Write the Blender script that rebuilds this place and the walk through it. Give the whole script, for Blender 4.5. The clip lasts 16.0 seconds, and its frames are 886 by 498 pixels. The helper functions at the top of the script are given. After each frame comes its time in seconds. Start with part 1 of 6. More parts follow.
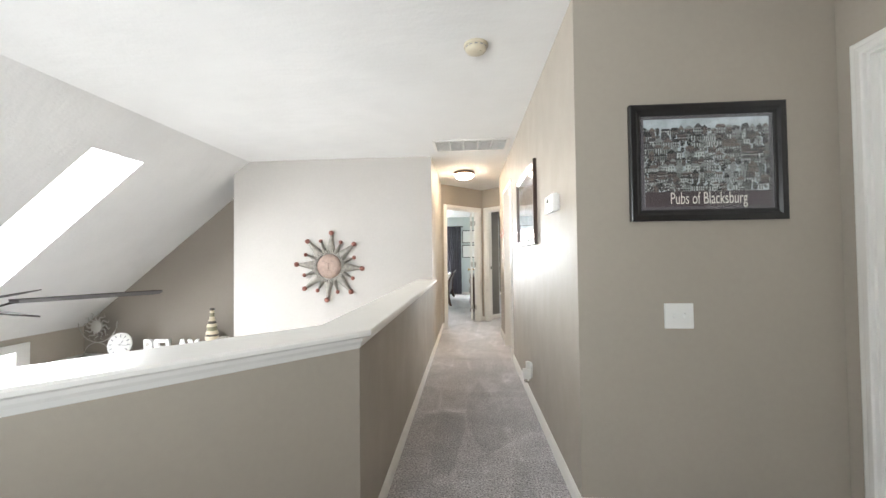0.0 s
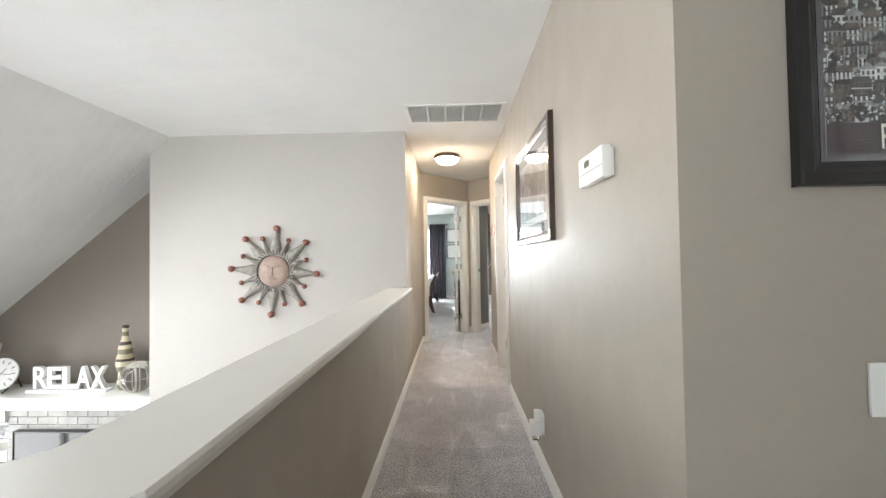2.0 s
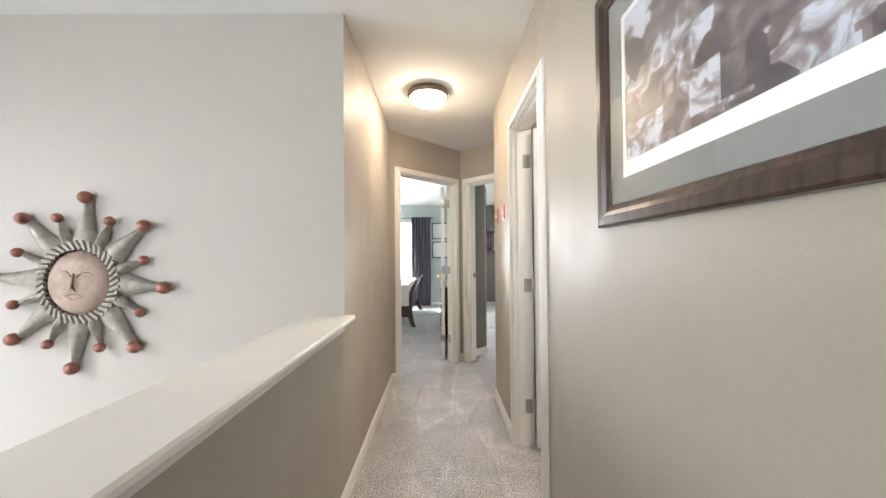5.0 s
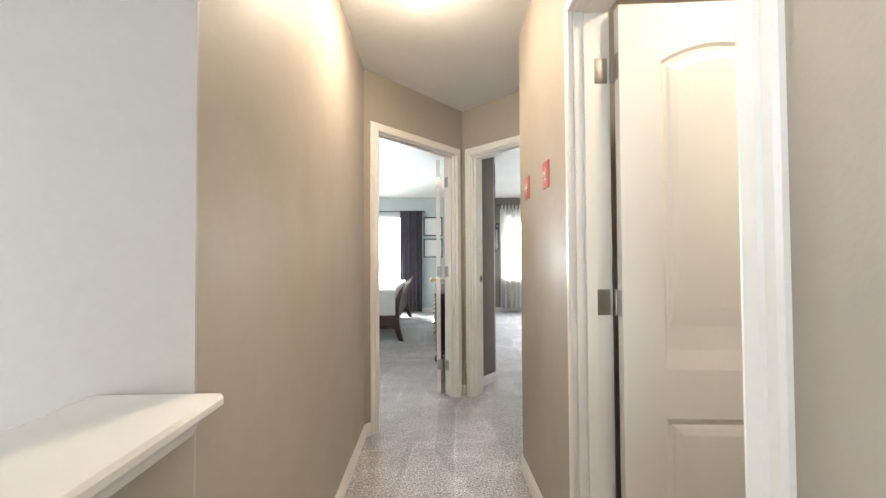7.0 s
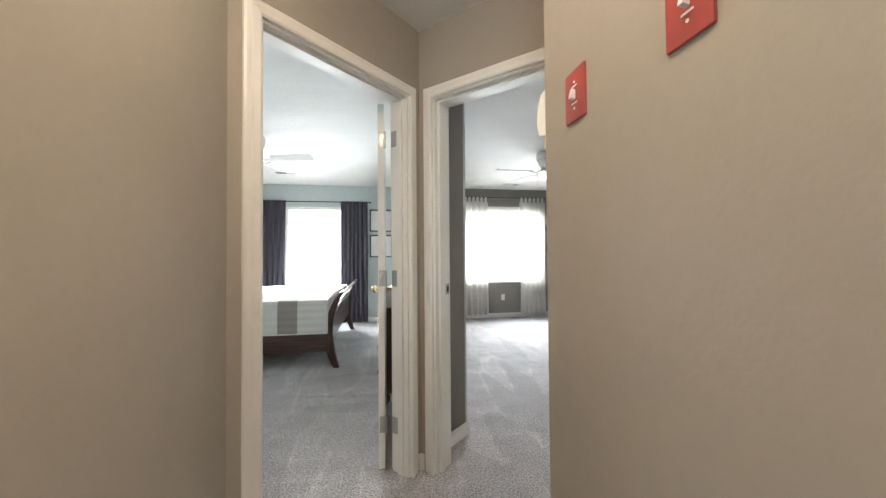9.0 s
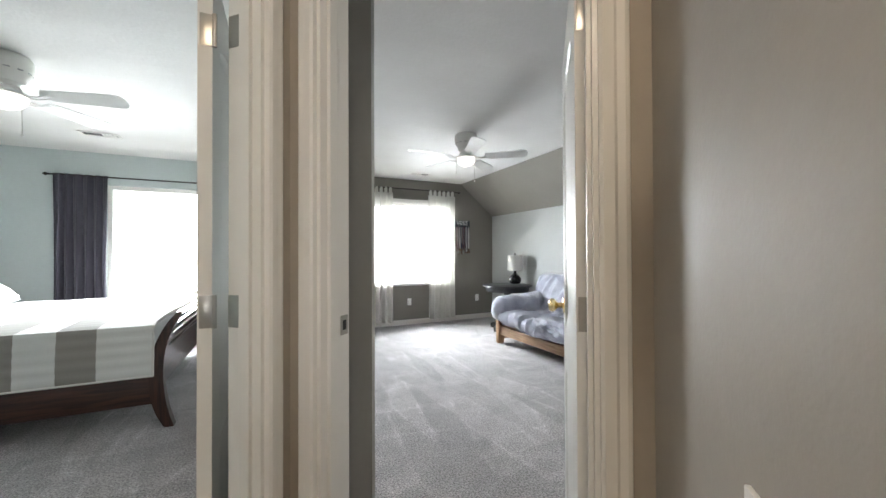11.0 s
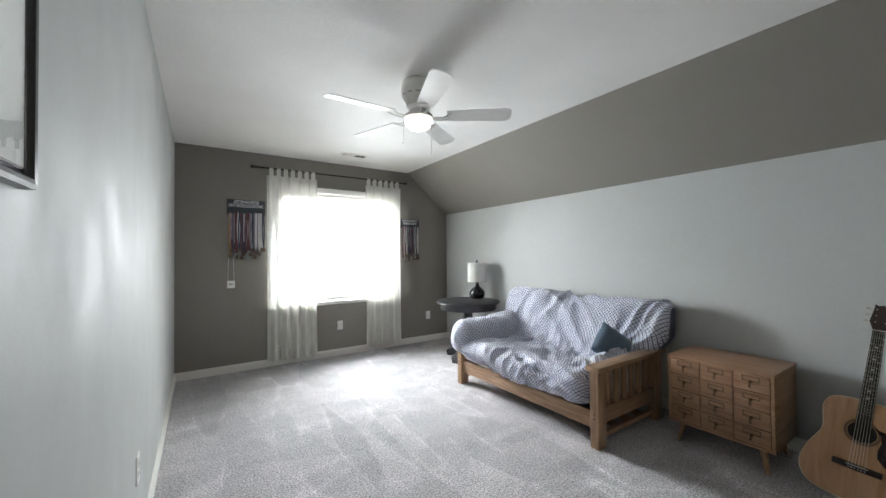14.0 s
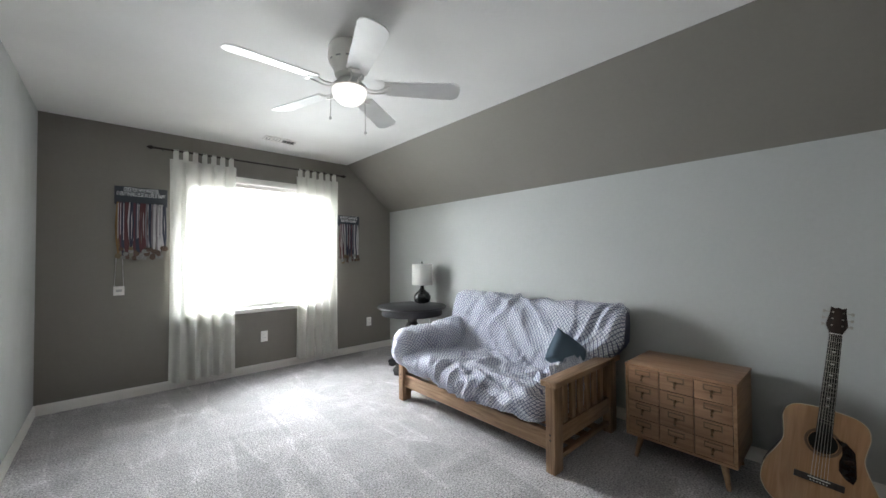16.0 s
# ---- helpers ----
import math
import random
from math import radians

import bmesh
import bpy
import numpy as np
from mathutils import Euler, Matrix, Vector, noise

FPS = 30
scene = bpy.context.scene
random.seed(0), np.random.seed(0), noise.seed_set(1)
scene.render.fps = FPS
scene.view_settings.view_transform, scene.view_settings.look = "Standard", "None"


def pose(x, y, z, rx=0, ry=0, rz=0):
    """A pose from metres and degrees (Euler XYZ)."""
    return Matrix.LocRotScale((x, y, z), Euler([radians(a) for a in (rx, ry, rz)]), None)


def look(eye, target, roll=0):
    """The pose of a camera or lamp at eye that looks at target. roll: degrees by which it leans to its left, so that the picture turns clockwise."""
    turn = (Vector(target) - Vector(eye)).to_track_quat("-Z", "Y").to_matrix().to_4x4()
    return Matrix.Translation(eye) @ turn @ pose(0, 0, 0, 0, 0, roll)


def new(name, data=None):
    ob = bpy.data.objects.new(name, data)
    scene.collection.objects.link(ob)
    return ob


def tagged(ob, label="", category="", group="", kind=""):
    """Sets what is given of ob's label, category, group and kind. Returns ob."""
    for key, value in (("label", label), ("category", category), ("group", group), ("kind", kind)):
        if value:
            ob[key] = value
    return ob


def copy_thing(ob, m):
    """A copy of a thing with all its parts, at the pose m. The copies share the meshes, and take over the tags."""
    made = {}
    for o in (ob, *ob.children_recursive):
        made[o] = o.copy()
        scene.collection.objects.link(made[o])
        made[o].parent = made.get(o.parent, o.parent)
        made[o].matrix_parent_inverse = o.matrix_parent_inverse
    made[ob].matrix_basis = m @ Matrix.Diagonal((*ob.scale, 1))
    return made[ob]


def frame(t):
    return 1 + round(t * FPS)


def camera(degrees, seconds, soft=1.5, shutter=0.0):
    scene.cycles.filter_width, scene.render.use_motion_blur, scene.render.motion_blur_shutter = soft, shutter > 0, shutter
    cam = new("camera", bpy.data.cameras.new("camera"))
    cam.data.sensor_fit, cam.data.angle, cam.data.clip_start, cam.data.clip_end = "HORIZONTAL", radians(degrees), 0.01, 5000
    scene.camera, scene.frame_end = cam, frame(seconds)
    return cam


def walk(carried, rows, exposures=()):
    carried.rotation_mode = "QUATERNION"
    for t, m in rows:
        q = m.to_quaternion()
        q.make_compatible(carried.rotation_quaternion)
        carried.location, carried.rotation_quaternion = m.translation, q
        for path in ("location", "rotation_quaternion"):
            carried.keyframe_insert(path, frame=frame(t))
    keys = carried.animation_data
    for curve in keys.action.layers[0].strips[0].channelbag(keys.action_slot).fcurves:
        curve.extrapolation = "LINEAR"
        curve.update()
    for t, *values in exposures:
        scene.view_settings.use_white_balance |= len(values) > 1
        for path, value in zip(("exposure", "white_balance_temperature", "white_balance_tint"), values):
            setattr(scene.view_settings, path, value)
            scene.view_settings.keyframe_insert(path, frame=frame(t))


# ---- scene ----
cam = camera(101.3, 16.0, soft=1.5)
# seconds, eye, target, roll
PATH = [
    (0, (0.020, 0.015, 1.207), (-0.114, 2.010, 1.248), -0.67),
    (0.5, (-0.002, 0.206, 1.216), (-0.118, 2.202, 1.257), -0.58),
    (1, (-0.041, 0.451, 1.230), (-0.143, 2.448, 1.271), -0.66),
    (1.5, (-0.026, 0.685, 1.210), (-0.114, 2.683, 1.248), -0.84),
    (2, (0.038, 0.951, 1.219), (-0.016, 2.950, 1.260), -0.87),
    (2.5, (0.080, 1.193, 1.206), (0.042, 3.192, 1.245), -0.80),
    (3, (0.069, 1.460, 1.213), (0.035, 3.460, 1.252), -0.76),
    (3.5, (0.075, 1.723, 1.187), (0.050, 3.723, 1.221), -0.71),
    (4, (0.074, 2.029, 1.217), (0.068, 4.028, 1.254), -0.65),
    (6.5, (0.046, 3.466, 1.198), (0.083, 5.465, 1.234), -0.21),
    (7, (0.038, 3.735, 1.180), (0.098, 5.734, 1.221), -0.33),
    (7.5, (0.042, 4.004, 1.182), (0.115, 6.002, 1.232), -0.51),
    (8, (0.064, 4.296, 1.178), (0.149, 6.294, 1.220), -0.41),
    (8.5, (0.063, 4.573, 1.179), (0.197, 6.568, 1.225), -0.38),
    (9, (0.104, 4.843, 1.171), (0.427, 6.817, 1.210), -0.44),
    (9.5, (0.156, 5.113, 1.198), (0.654, 7.050, 1.243), -0.27),
    (10, (0.160, 5.341, 1.202), (0.789, 7.239, 1.239), -0.23),
    (12.5, (0.527, 6.280, 1.239), (1.571, 7.986, 1.260), -0.27),
    (13, (0.610, 6.505, 1.252), (1.672, 8.200, 1.279), -0.31),
    (13.5, (0.721, 6.711, 1.259), (1.801, 8.394, 1.285), -0.44),
    (14, (0.852, 6.912, 1.262), (1.966, 8.572, 1.294), -0.53),
    (14.5, (0.960, 7.049, 1.266), (2.092, 8.697, 1.301), -0.46),
    (15, (1.029, 7.135, 1.256), (2.187, 8.765, 1.290), -0.47),
    (15.5, (1.098, 7.186, 1.247), (2.337, 8.755, 1.284), -0.44),
    (16, (1.118, 7.182, 1.246), (2.456, 8.668, 1.287), -0.38),
]
walk(cam, [(t, look(eye, target, roll)) for t, eye, target, roll in PATH],
     exposures=[(0, 0.66), (0.5, 0.54), (1, 0.5), (2.5, 0.42), (4, 0.38), (6.5, 0.36), (7.5, 0.48), (8, 0.34), (9, 0.1), (10, -0.05), (12.5, -0.15), (14.5, -0.23), (15.5, -0.33), (16, -0.36)])

# ---- world and large lights ----
world = bpy.data.worlds.new("sky")
scene.world = world
world.use_nodes = True
sky = world.node_tree.nodes.new("ShaderNodeTexSky")
sky.sky_type, sky.sun_disc = "NISHITA", False
sky.sun_elevation, sky.sun_rotation = radians(48), radians(70)
world.node_tree.links.new(sky.outputs[0], world.node_tree.nodes["Background"].inputs[0])
world.node_tree.nodes["Background"].inputs[1].default_value = 0.12


def window_light(name, at, turn, size, watts, color=(1, 1, 1), spread=180):
    """The sky's light in a window's opening; also the added landing fill."""
    lamp = bpy.data.lights.new(name, "AREA")
    lamp.shape, lamp.size, lamp.size_y, lamp.energy, lamp.color, lamp.spread = "RECTANGLE", size[0], size[1], watts, color, radians(spread)
    ob = new(name, lamp)
    ob.matrix_world = pose(*at, *turn)
    return ob


DAY = (0.90, 0.96, 1.0)
window_light("window_light_room", (2.34, 11.70, 1.40), (-71, 0, 5), (1.38, 1.15), 205, DAY, 120)
window_light("window_light_bedroom", (-1.1, 11.60, 1.38), (-64, 0, 0), (0.86, 1.15), 195, DAY, 125)
window_light("window_light_skylight", (-3.86, 3.07, 1.66), (0, -38.5, 0), (1.75, 0.44), 50, DAY, 150)
window_light("window_light_living", (-5.53, 2.2, -0.75), (0, -90, 0), (1.6, 3.8), 22, DAY, 130)
# Added fill lamp behind the landing; no window is known there.
window_light("fill_light_landing", (-2.05, -2.50, 1.02), (90, 0, 0), (1.7, 1.0), 96, DAY, 122)

# ---- materials ----
def shader(name, color, rough=0.5, metal=0.0, vary=0.06, scale=3.0, bump=0.0, bump_scale=60.0, fine=0.0, fine_scale=200.0, coat=0.0, object_space=False):
    """A painted, plastic or metal surface: colour varied at two scales, with relief."""
    m = bpy.data.materials.new(name)
    m.use_nodes = True
    n, l = m.node_tree.nodes, m.node_tree.links
    b = n["Principled BSDF"]
    b.inputs["Roughness"].default_value, b.inputs["Metallic"].default_value = rough, metal
    b.inputs["Coat Weight"].default_value = coat
    if object_space:
        pos = n.new("ShaderNodeTexCoord").outputs["Object"]
    else:
        pos = n.new("ShaderNodeNewGeometry").outputs["Position"]
    col = n.new("ShaderNodeRGB").outputs[0]
    col.default_value = (*color, 1)
    for amount, sc in ((vary, scale), (fine, fine_scale)):
        if amount:
            t = n.new("ShaderNodeTexNoise")
            t.inputs["Scale"].default_value, t.inputs["Detail"].default_value = sc, 5
            l.new(pos, t.inputs["Vector"])
            r = n.new("ShaderNodeMapRange")
            r.inputs["From Min"].default_value, r.inputs["From Max"].default_value = 0.3, 0.7
            r.inputs["To Min"].default_value, r.inputs["To Max"].default_value = 1 - amount, 1 + amount
            l.new(t.outputs["Fac"], r.inputs["Value"])
            x = n.new("ShaderNodeVectorMath")
            x.operation = "MULTIPLY"
            l.new(col, x.inputs[0]), l.new(r.outputs[0], x.inputs[1])
            col = x.outputs[0]
    l.new(col, b.inputs["Base Color"])
    if bump:
        t = n.new("ShaderNodeTexNoise")
        t.inputs["Scale"].default_value, t.inputs["Detail"].default_value = bump_scale, 4
        l.new(pos, t.inputs["Vector"])
        u = n.new("ShaderNodeBump")
        u.inputs["Strength"].default_value, u.inputs["Distance"].default_value = 1.0, bump
        l.new(t.outputs["Fac"], u.inputs["Height"]), l.new(u.outputs[0], b.inputs["Normal"])
    return m


def wood(name, dark, light, scale=9.0, axis="X", rough=0.45, coat=0.0):
    """Straight-grained wood along one local axis."""
    m = bpy.data.materials.new(name)
    m.use_nodes = True
    n, l = m.node_tree.nodes, m.node_tree.links
    b = n["Principled BSDF"]
    b.inputs["Roughness"].default_value, b.inputs["Coat Weight"].default_value = rough, coat
    tc, mp = n.new("ShaderNodeTexCoord"), n.new("ShaderNodeMapping")
    mp.inputs["Scale"].default_value = [0.08 if a == axis else 1.0 for a in "XYZ"]
    l.new(tc.outputs["Object"], mp.inputs["Vector"])
    info = n.new("ShaderNodeObjectInfo")
    l.new(info.outputs["Random"], mp.inputs["Location"])
    t = n.new("ShaderNodeTexNoise")
    t.inputs["Scale"].default_value, t.inputs["Detail"].default_value, t.inputs["Distortion"].default_value = scale * 5, 6, 0.8
    l.new(mp.outputs[0], t.inputs["Vector"])
    r = n.new("ShaderNodeValToRGB")
    r.color_ramp.elements[0].position, r.color_ramp.elements[0].color = 0.32, (*dark, 1)
    r.color_ramp.elements[1].position, r.color_ramp.elements[1].color = 0.66, (*light, 1)
    l.new(t.outputs["Fac"], r.inputs[0]), l.new(r.outputs[0], b.inputs["Base Color"])
    u = n.new("ShaderNodeBump")
    u.inputs["Distance"].default_value = 0.0006
    l.new(t.outputs["Fac"], u.inputs["Height"]), l.new(u.outputs[0], b.inputs["Normal"])
    return m


def glow(name, color, strength):
    m = bpy.data.materials.new(name)
    m.use_nodes = True
    b = m.node_tree.nodes["Principled BSDF"]
    b.inputs["Base Color"].default_value = (0.8, 0.8, 0.8, 1)
    b.inputs["Emission Color"].default_value, b.inputs["Emission Strength"].default_value = (*color, 1), strength
    return m


def wall_paint(name, color, rough, patch=0.06, gloss=0.22):
    """Rolled satin paint: fine orange peel, faint large waves, uneven sheen."""
    m = shader(name, color, rough, vary=0.025, scale=1.3, bump=0.0004, bump_scale=110, fine=0.015, fine_scale=40)
    n, l = m.node_tree.nodes, m.node_tree.links
    b = n["Principled BSDF"]
    pos = n.new("ShaderNodeNewGeometry").outputs["Position"]
    t = n.new("ShaderNodeTexNoise")
    t.inputs["Scale"].default_value, t.inputs["Detail"].default_value = 5.5, 6
    mp = n.new("ShaderNodeMapping")
    mp.inputs["Scale"].default_value = (1, 1, 0.6)
    l.new(pos, mp.inputs["Vector"]), l.new(mp.outputs[0], t.inputs["Vector"])
    r = n.new("ShaderNodeMapRange")
    r.inputs["From Min"].default_value, r.inputs["From Max"].default_value = 0.3, 0.7
    r.inputs["To Min"].default_value, r.inputs["To Max"].default_value = rough - patch, rough + patch * 1.3
    l.new(t.outputs["Fac"], r.inputs["Value"]), l.new(r.outputs[0], b.inputs["Roughness"])
    w = n.new("ShaderNodeTexNoise")
    w.inputs["Scale"].default_value, w.inputs["Detail"].default_value = 5.0, 2
    l.new(pos, w.inputs["Vector"])
    u = n.new("ShaderNodeBump")
    u.inputs["Distance"].default_value = 0.0038
    b.inputs["Specular IOR Level"].default_value = gloss
    fine = [k for k in n if k.type == "BUMP"][0]
    l.new(w.outputs["Fac"], u.inputs["Height"]), l.new(u.outputs[0], fine.inputs["Normal"])
    return m


def carpet_mat(name, color):
    m = bpy.data.materials.new(name)
    m.use_nodes = True
    n, l = m.node_tree.nodes, m.node_tree.links
    b = n["Principled BSDF"]
    b.inputs["Roughness"].default_value = 0.95
    b.inputs["Sheen Weight"].default_value, b.inputs["Sheen Roughness"].default_value = 0.25, 0.5
    pos = n.new("ShaderNodeNewGeometry").outputs["Position"]

    def mapped(kind, scale, lo, hi, a, c, stretch=(1, 1, 1), turn=0.0):
        mp = n.new("ShaderNodeMapping")
        mp.inputs["Scale"].default_value, mp.inputs["Rotation"].default_value = stretch, (0, 0, turn)
        l.new(pos, mp.inputs["Vector"])
        t = n.new(kind)
        t.inputs["Scale"].default_value = scale
        l.new(mp.outputs[0], t.inputs["Vector"])
        r = n.new("ShaderNodeMapRange")
        r.inputs["From Min"].default_value, r.inputs["From Max"].default_value = lo, hi
        r.inputs["To Min"].default_value, r.inputs["To Max"].default_value = a, c
        if kind == "ShaderNodeTexVoronoi":
            t.feature = "F1"
            s = n.new("ShaderNodeSeparateColor")
            l.new(t.outputs["Color"], s.inputs[0]), l.new(s.outputs[0], r.inputs["Value"])
        else:
            t.inputs["Detail"].default_value = 4
            l.new(t.outputs["Fac"], r.inputs["Value"])
        return t, r.outputs[0]

    fine_t, fine = mapped("ShaderNodeTexNoise", 105, 0.33, 0.67, 0.40, 1.55)
    _, tuft = mapped("ShaderNodeTexNoise", 38, 0.3, 0.7, 0.90, 1.09)
    _, tread = mapped("ShaderNodeTexNoise", 5.5, 0.38, 0.62, 0.93, 1.07)
    _, swath = mapped("ShaderNodeTexVoronoi", 1.5, 0, 1, 0.86, 1.11, (3.2, 0.75, 1), 0.5)
    _, swath2 = mapped("ShaderNodeTexVoronoi", 1.7, 0, 1, 0.92, 1.07, (0.8, 3.0, 1), 0.25)

    def stroke(scale, stretch, turn, width, gain):
        """Pile stood up along the edges of the vacuum's passes."""
        mp, t, k = n.new("ShaderNodeMapping"), n.new("ShaderNodeTexVoronoi"), n.new("ShaderNodeMapRange")
        mp.inputs["Scale"].default_value, mp.inputs["Rotation"].default_value = stretch, (0, 0, turn)
        t.feature = "DISTANCE_TO_EDGE"
        t.inputs["Scale"].default_value = scale
        k.interpolation_type = "SMOOTHSTEP"
        k.inputs["From Min"].default_value, k.inputs["From Max"].default_value = 0.0, width
        k.inputs["To Min"].default_value, k.inputs["To Max"].default_value = gain, 1.0
        l.new(pos, mp.inputs["Vector"]), l.new(mp.outputs[0], t.inputs["Vector"]), l.new(t.outputs["Distance"], k.inputs["Value"])
        m0, m1, mix = n.new("ShaderNodeTexNoise"), n.new("ShaderNodeMapRange"), n.new("ShaderNodeMix")
        m0.inputs["Scale"].default_value, m0.inputs["Detail"].default_value = 2.3, 3
        m1.inputs["From Min"].default_value, m1.inputs["From Max"].default_value = 0.47, 0.60
        l.new(pos, m0.inputs["Vector"]), l.new(m0.outputs["Fac"], m1.inputs["Value"]), l.new(m1.outputs[0], mix.inputs["Factor"])
        mix.inputs["A"].default_value = 1.0
        l.new(k.outputs[0], mix.inputs["B"])
        return mix.outputs["Result"]

    edge1, edge2 = stroke(1.5, (3.2, 0.75, 1), 0.5, 0.11, 1.26), stroke(1.7, (0.8, 3.0, 1), 0.25, 0.09, 1.14)
    col = n.new("ShaderNodeRGB").outputs[0]
    col.default_value = (*color, 1)
    for f in (fine, tuft, tread, swath, swath2, edge1, edge2):
        x = n.new("ShaderNodeVectorMath")
        x.operation = "MULTIPLY"
        l.new(col, x.inputs[0]), l.new(f, x.inputs[1])
        col = x.outputs[0]
    l.new(col, b.inputs["Base Color"])
    u = n.new("ShaderNodeBump")
    u.inputs["Distance"].default_value = 0.010
    l.new(fine_t.outputs["Fac"], u.inputs["Height"]), l.new(u.outputs[0], b.inputs["Normal"])
    return m


TAUPE = wall_paint("taupe_satin_paint", (0.380, 0.338, 0.283), 0.56, 0.08, 0.34)
# Taupe twice more: lightened for the lit sun wall, darkened for the shaded alcove.
TAUPE_LIT = wall_paint("pale_grey_lit_paint", (0.440, 0.412, 0.380), 0.58, 0.07, 0.22)
TAUPE_SHADED = wall_paint("dark_taupe_shaded_paint", (0.185, 0.160, 0.132), 0.5)
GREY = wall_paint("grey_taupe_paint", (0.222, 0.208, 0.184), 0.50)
PALE = wall_paint("pale_cool_grey_paint", (0.45, 0.46, 0.45), 0.58, 0.10, 0.20)
BLUE = wall_paint("pale_blue_grey_paint", (0.50, 0.55, 0.54), 0.45)
CEIL = shader("white_ceiling_paint", (0.77, 0.76, 0.74), 0.75, vary=0.03, scale=2, bump=0.0015, bump_scale=45)
_n, _l = CEIL.node_tree.nodes, CEIL.node_tree.links
_mp, _t, _u = _n.new("ShaderNodeMapping"), _n.new("ShaderNodeTexNoise"), _n.new("ShaderNodeBump")
_mp.inputs["Scale"].default_value = (1, 2.4, 1)
_t.inputs["Scale"].default_value, _t.inputs["Detail"].default_value, _u.inputs["Distance"].default_value = 1.6, 3, 0.012
_l.new(_n.new("ShaderNodeNewGeometry").outputs["Position"], _mp.inputs["Vector"]), _l.new(_mp.outputs[0], _t.inputs["Vector"])
_l.new(_t.outputs["Fac"], _u.inputs["Height"]), _l.new(_u.outputs[0], [k for k in _n if k.type == "BUMP"][0].inputs["Normal"])
CEIL.node_tree.nodes["Principled BSDF"].inputs["Specular IOR Level"].default_value = 0.1
TRIM = shader("white_gloss_trim", (0.78, 0.76, 0.72), 0.36, vary=0.02, scale=6, bump=0.0002, bump_scale=30)
DOORW = shader("white_door_paint", (0.76, 0.74, 0.70), 0.40, vary=0.02, scale=4, bump=0.0003, bump_scale=60)
DOORW.node_tree.nodes["Principled BSDF"].inputs["Specular IOR Level"].default_value = 0.3
_n, _l = DOORW.node_tree.nodes, DOORW.node_tree.links
_mp, _t, _u = _n.new("ShaderNodeMapping"), _n.new("ShaderNodeTexNoise"), _n.new("ShaderNodeBump")
_mp.inputs["Scale"].default_value = (1, 1, 0.05)
_t.inputs["Scale"].default_value, _t.inputs["Detail"].default_value, _u.inputs["Distance"].default_value = 70, 5, 0.0003
_l.new(_n.new("ShaderNodeNewGeometry").outputs["Position"], _mp.inputs["Vector"]), _l.new(_mp.outputs[0], _t.inputs["Vector"])
_l.new(_t.outputs["Fac"], _u.inputs["Height"]), _l.new(_u.outputs[0], [k for k in _n if k.type == "BUMP"][0].inputs["Normal"])
CARPET = carpet_mat("grey_beige_cut_pile_carpet", (0.41, 0.392, 0.400))
PLASTIC = shader("white_plastic", (0.80, 0.79, 0.76), 0.32, vary=0.0)
NICKEL = shader("satin_nickel", (0.44, 0.42, 0.38), 0.32, metal=1.0, vary=0.05, scale=40)
BRASS = shader("polished_brass", (0.82, 0.66, 0.38), 0.16, metal=1.0, vary=0.04, scale=40)
BLACK = shader("black_painted_wood", (0.012, 0.011, 0.011), 0.3, vary=0.1, scale=20)
DARK = shader("dark_bronze_metal", (0.03, 0.025, 0.022), 0.4, metal=0.8, vary=0.1)
SKYGLOW = glow("bright_overcast_sky", (0.96, 0.98, 1.0), 5.0)

# ---- shapes ----
def mesh_of(name, bm, mat, smooth=False):
    me = bpy.data.meshes.new(name)
    bmesh.ops.recalc_face_normals(bm, faces=bm.faces)
    bm.to_mesh(me)
    bm.free()
    for m in (mat if isinstance(mat, (list, tuple)) else [mat]):
        me.materials.append(m)
    if smooth:
        me.shade_smooth()
        me.set_sharp_from_angle(angle=radians(38))
    return me


def part(name, bm, material, parent=None, label="", m=None, smooth=True):
    ob = new(name, mesh_of(name, bm, material, smooth))
    if parent is not None:
        ob.parent = parent
    if m is not None:
        ob.matrix_basis = m
    if label:
        ob["label"] = label
    return ob


def thing(name, m, label, category, group="", kind=""):
    ob = new(name)
    ob.matrix_basis = m
    ob.empty_display_size = 0.1
    return tagged(ob, label, category, group, kind)


def structure(name, bm, material, label, category, smooth=False):
    ob = part(name, bm, material, smooth=smooth)
    return tagged(ob, label, category, kind="structure")


def box(bm, x0, x1, y0, y1, z0, z1, bevel=0.0, m=None):
    vs = bmesh.ops.create_cube(bm, size=1)["verts"]
    for v in vs:
        v.co = Vector(((x0 + x1) / 2 + v.co.x * (x1 - x0), (y0 + y1) / 2 + v.co.y * (y1 - y0), (z0 + z1) / 2 + v.co.z * (z1 - z0)))
    if bevel:
        es = list({e for v in vs for e in v.link_edges})
        r = bmesh.ops.bevel(bm, geom=es, offset=bevel, segments=2, profile=0.6, affect="EDGES")
        vs = list({v for f in r["faces"] for v in f.verts} | {v for v in vs if v.is_valid})
    if m is not None:
        bmesh.ops.transform(bm, matrix=m, verts=vs)
    return bm


def cube(*a, bevel=0.0, m=None):
    return box(bmesh.new(), *a, bevel=bevel, m=m)


def prism(outline, z0, z1, bm=None, m=None):
    """An outline in x and y drawn up from z0 to z1."""
    bm = bm or bmesh.new()
    lo = [bm.verts.new((x, y, z0)) for x, y in outline]
    hi = [bm.verts.new((x, y, z1)) for x, y in outline]
    bm.faces.new(lo[::-1]), bm.faces.new(hi)
    for i in range(len(lo)):
        j = (i + 1) % len(lo)
        bm.faces.new((lo[i], lo[j], hi[j], hi[i]))
    if m is not None:
        bmesh.ops.transform(bm, matrix=m, verts=lo + hi)
    return bm


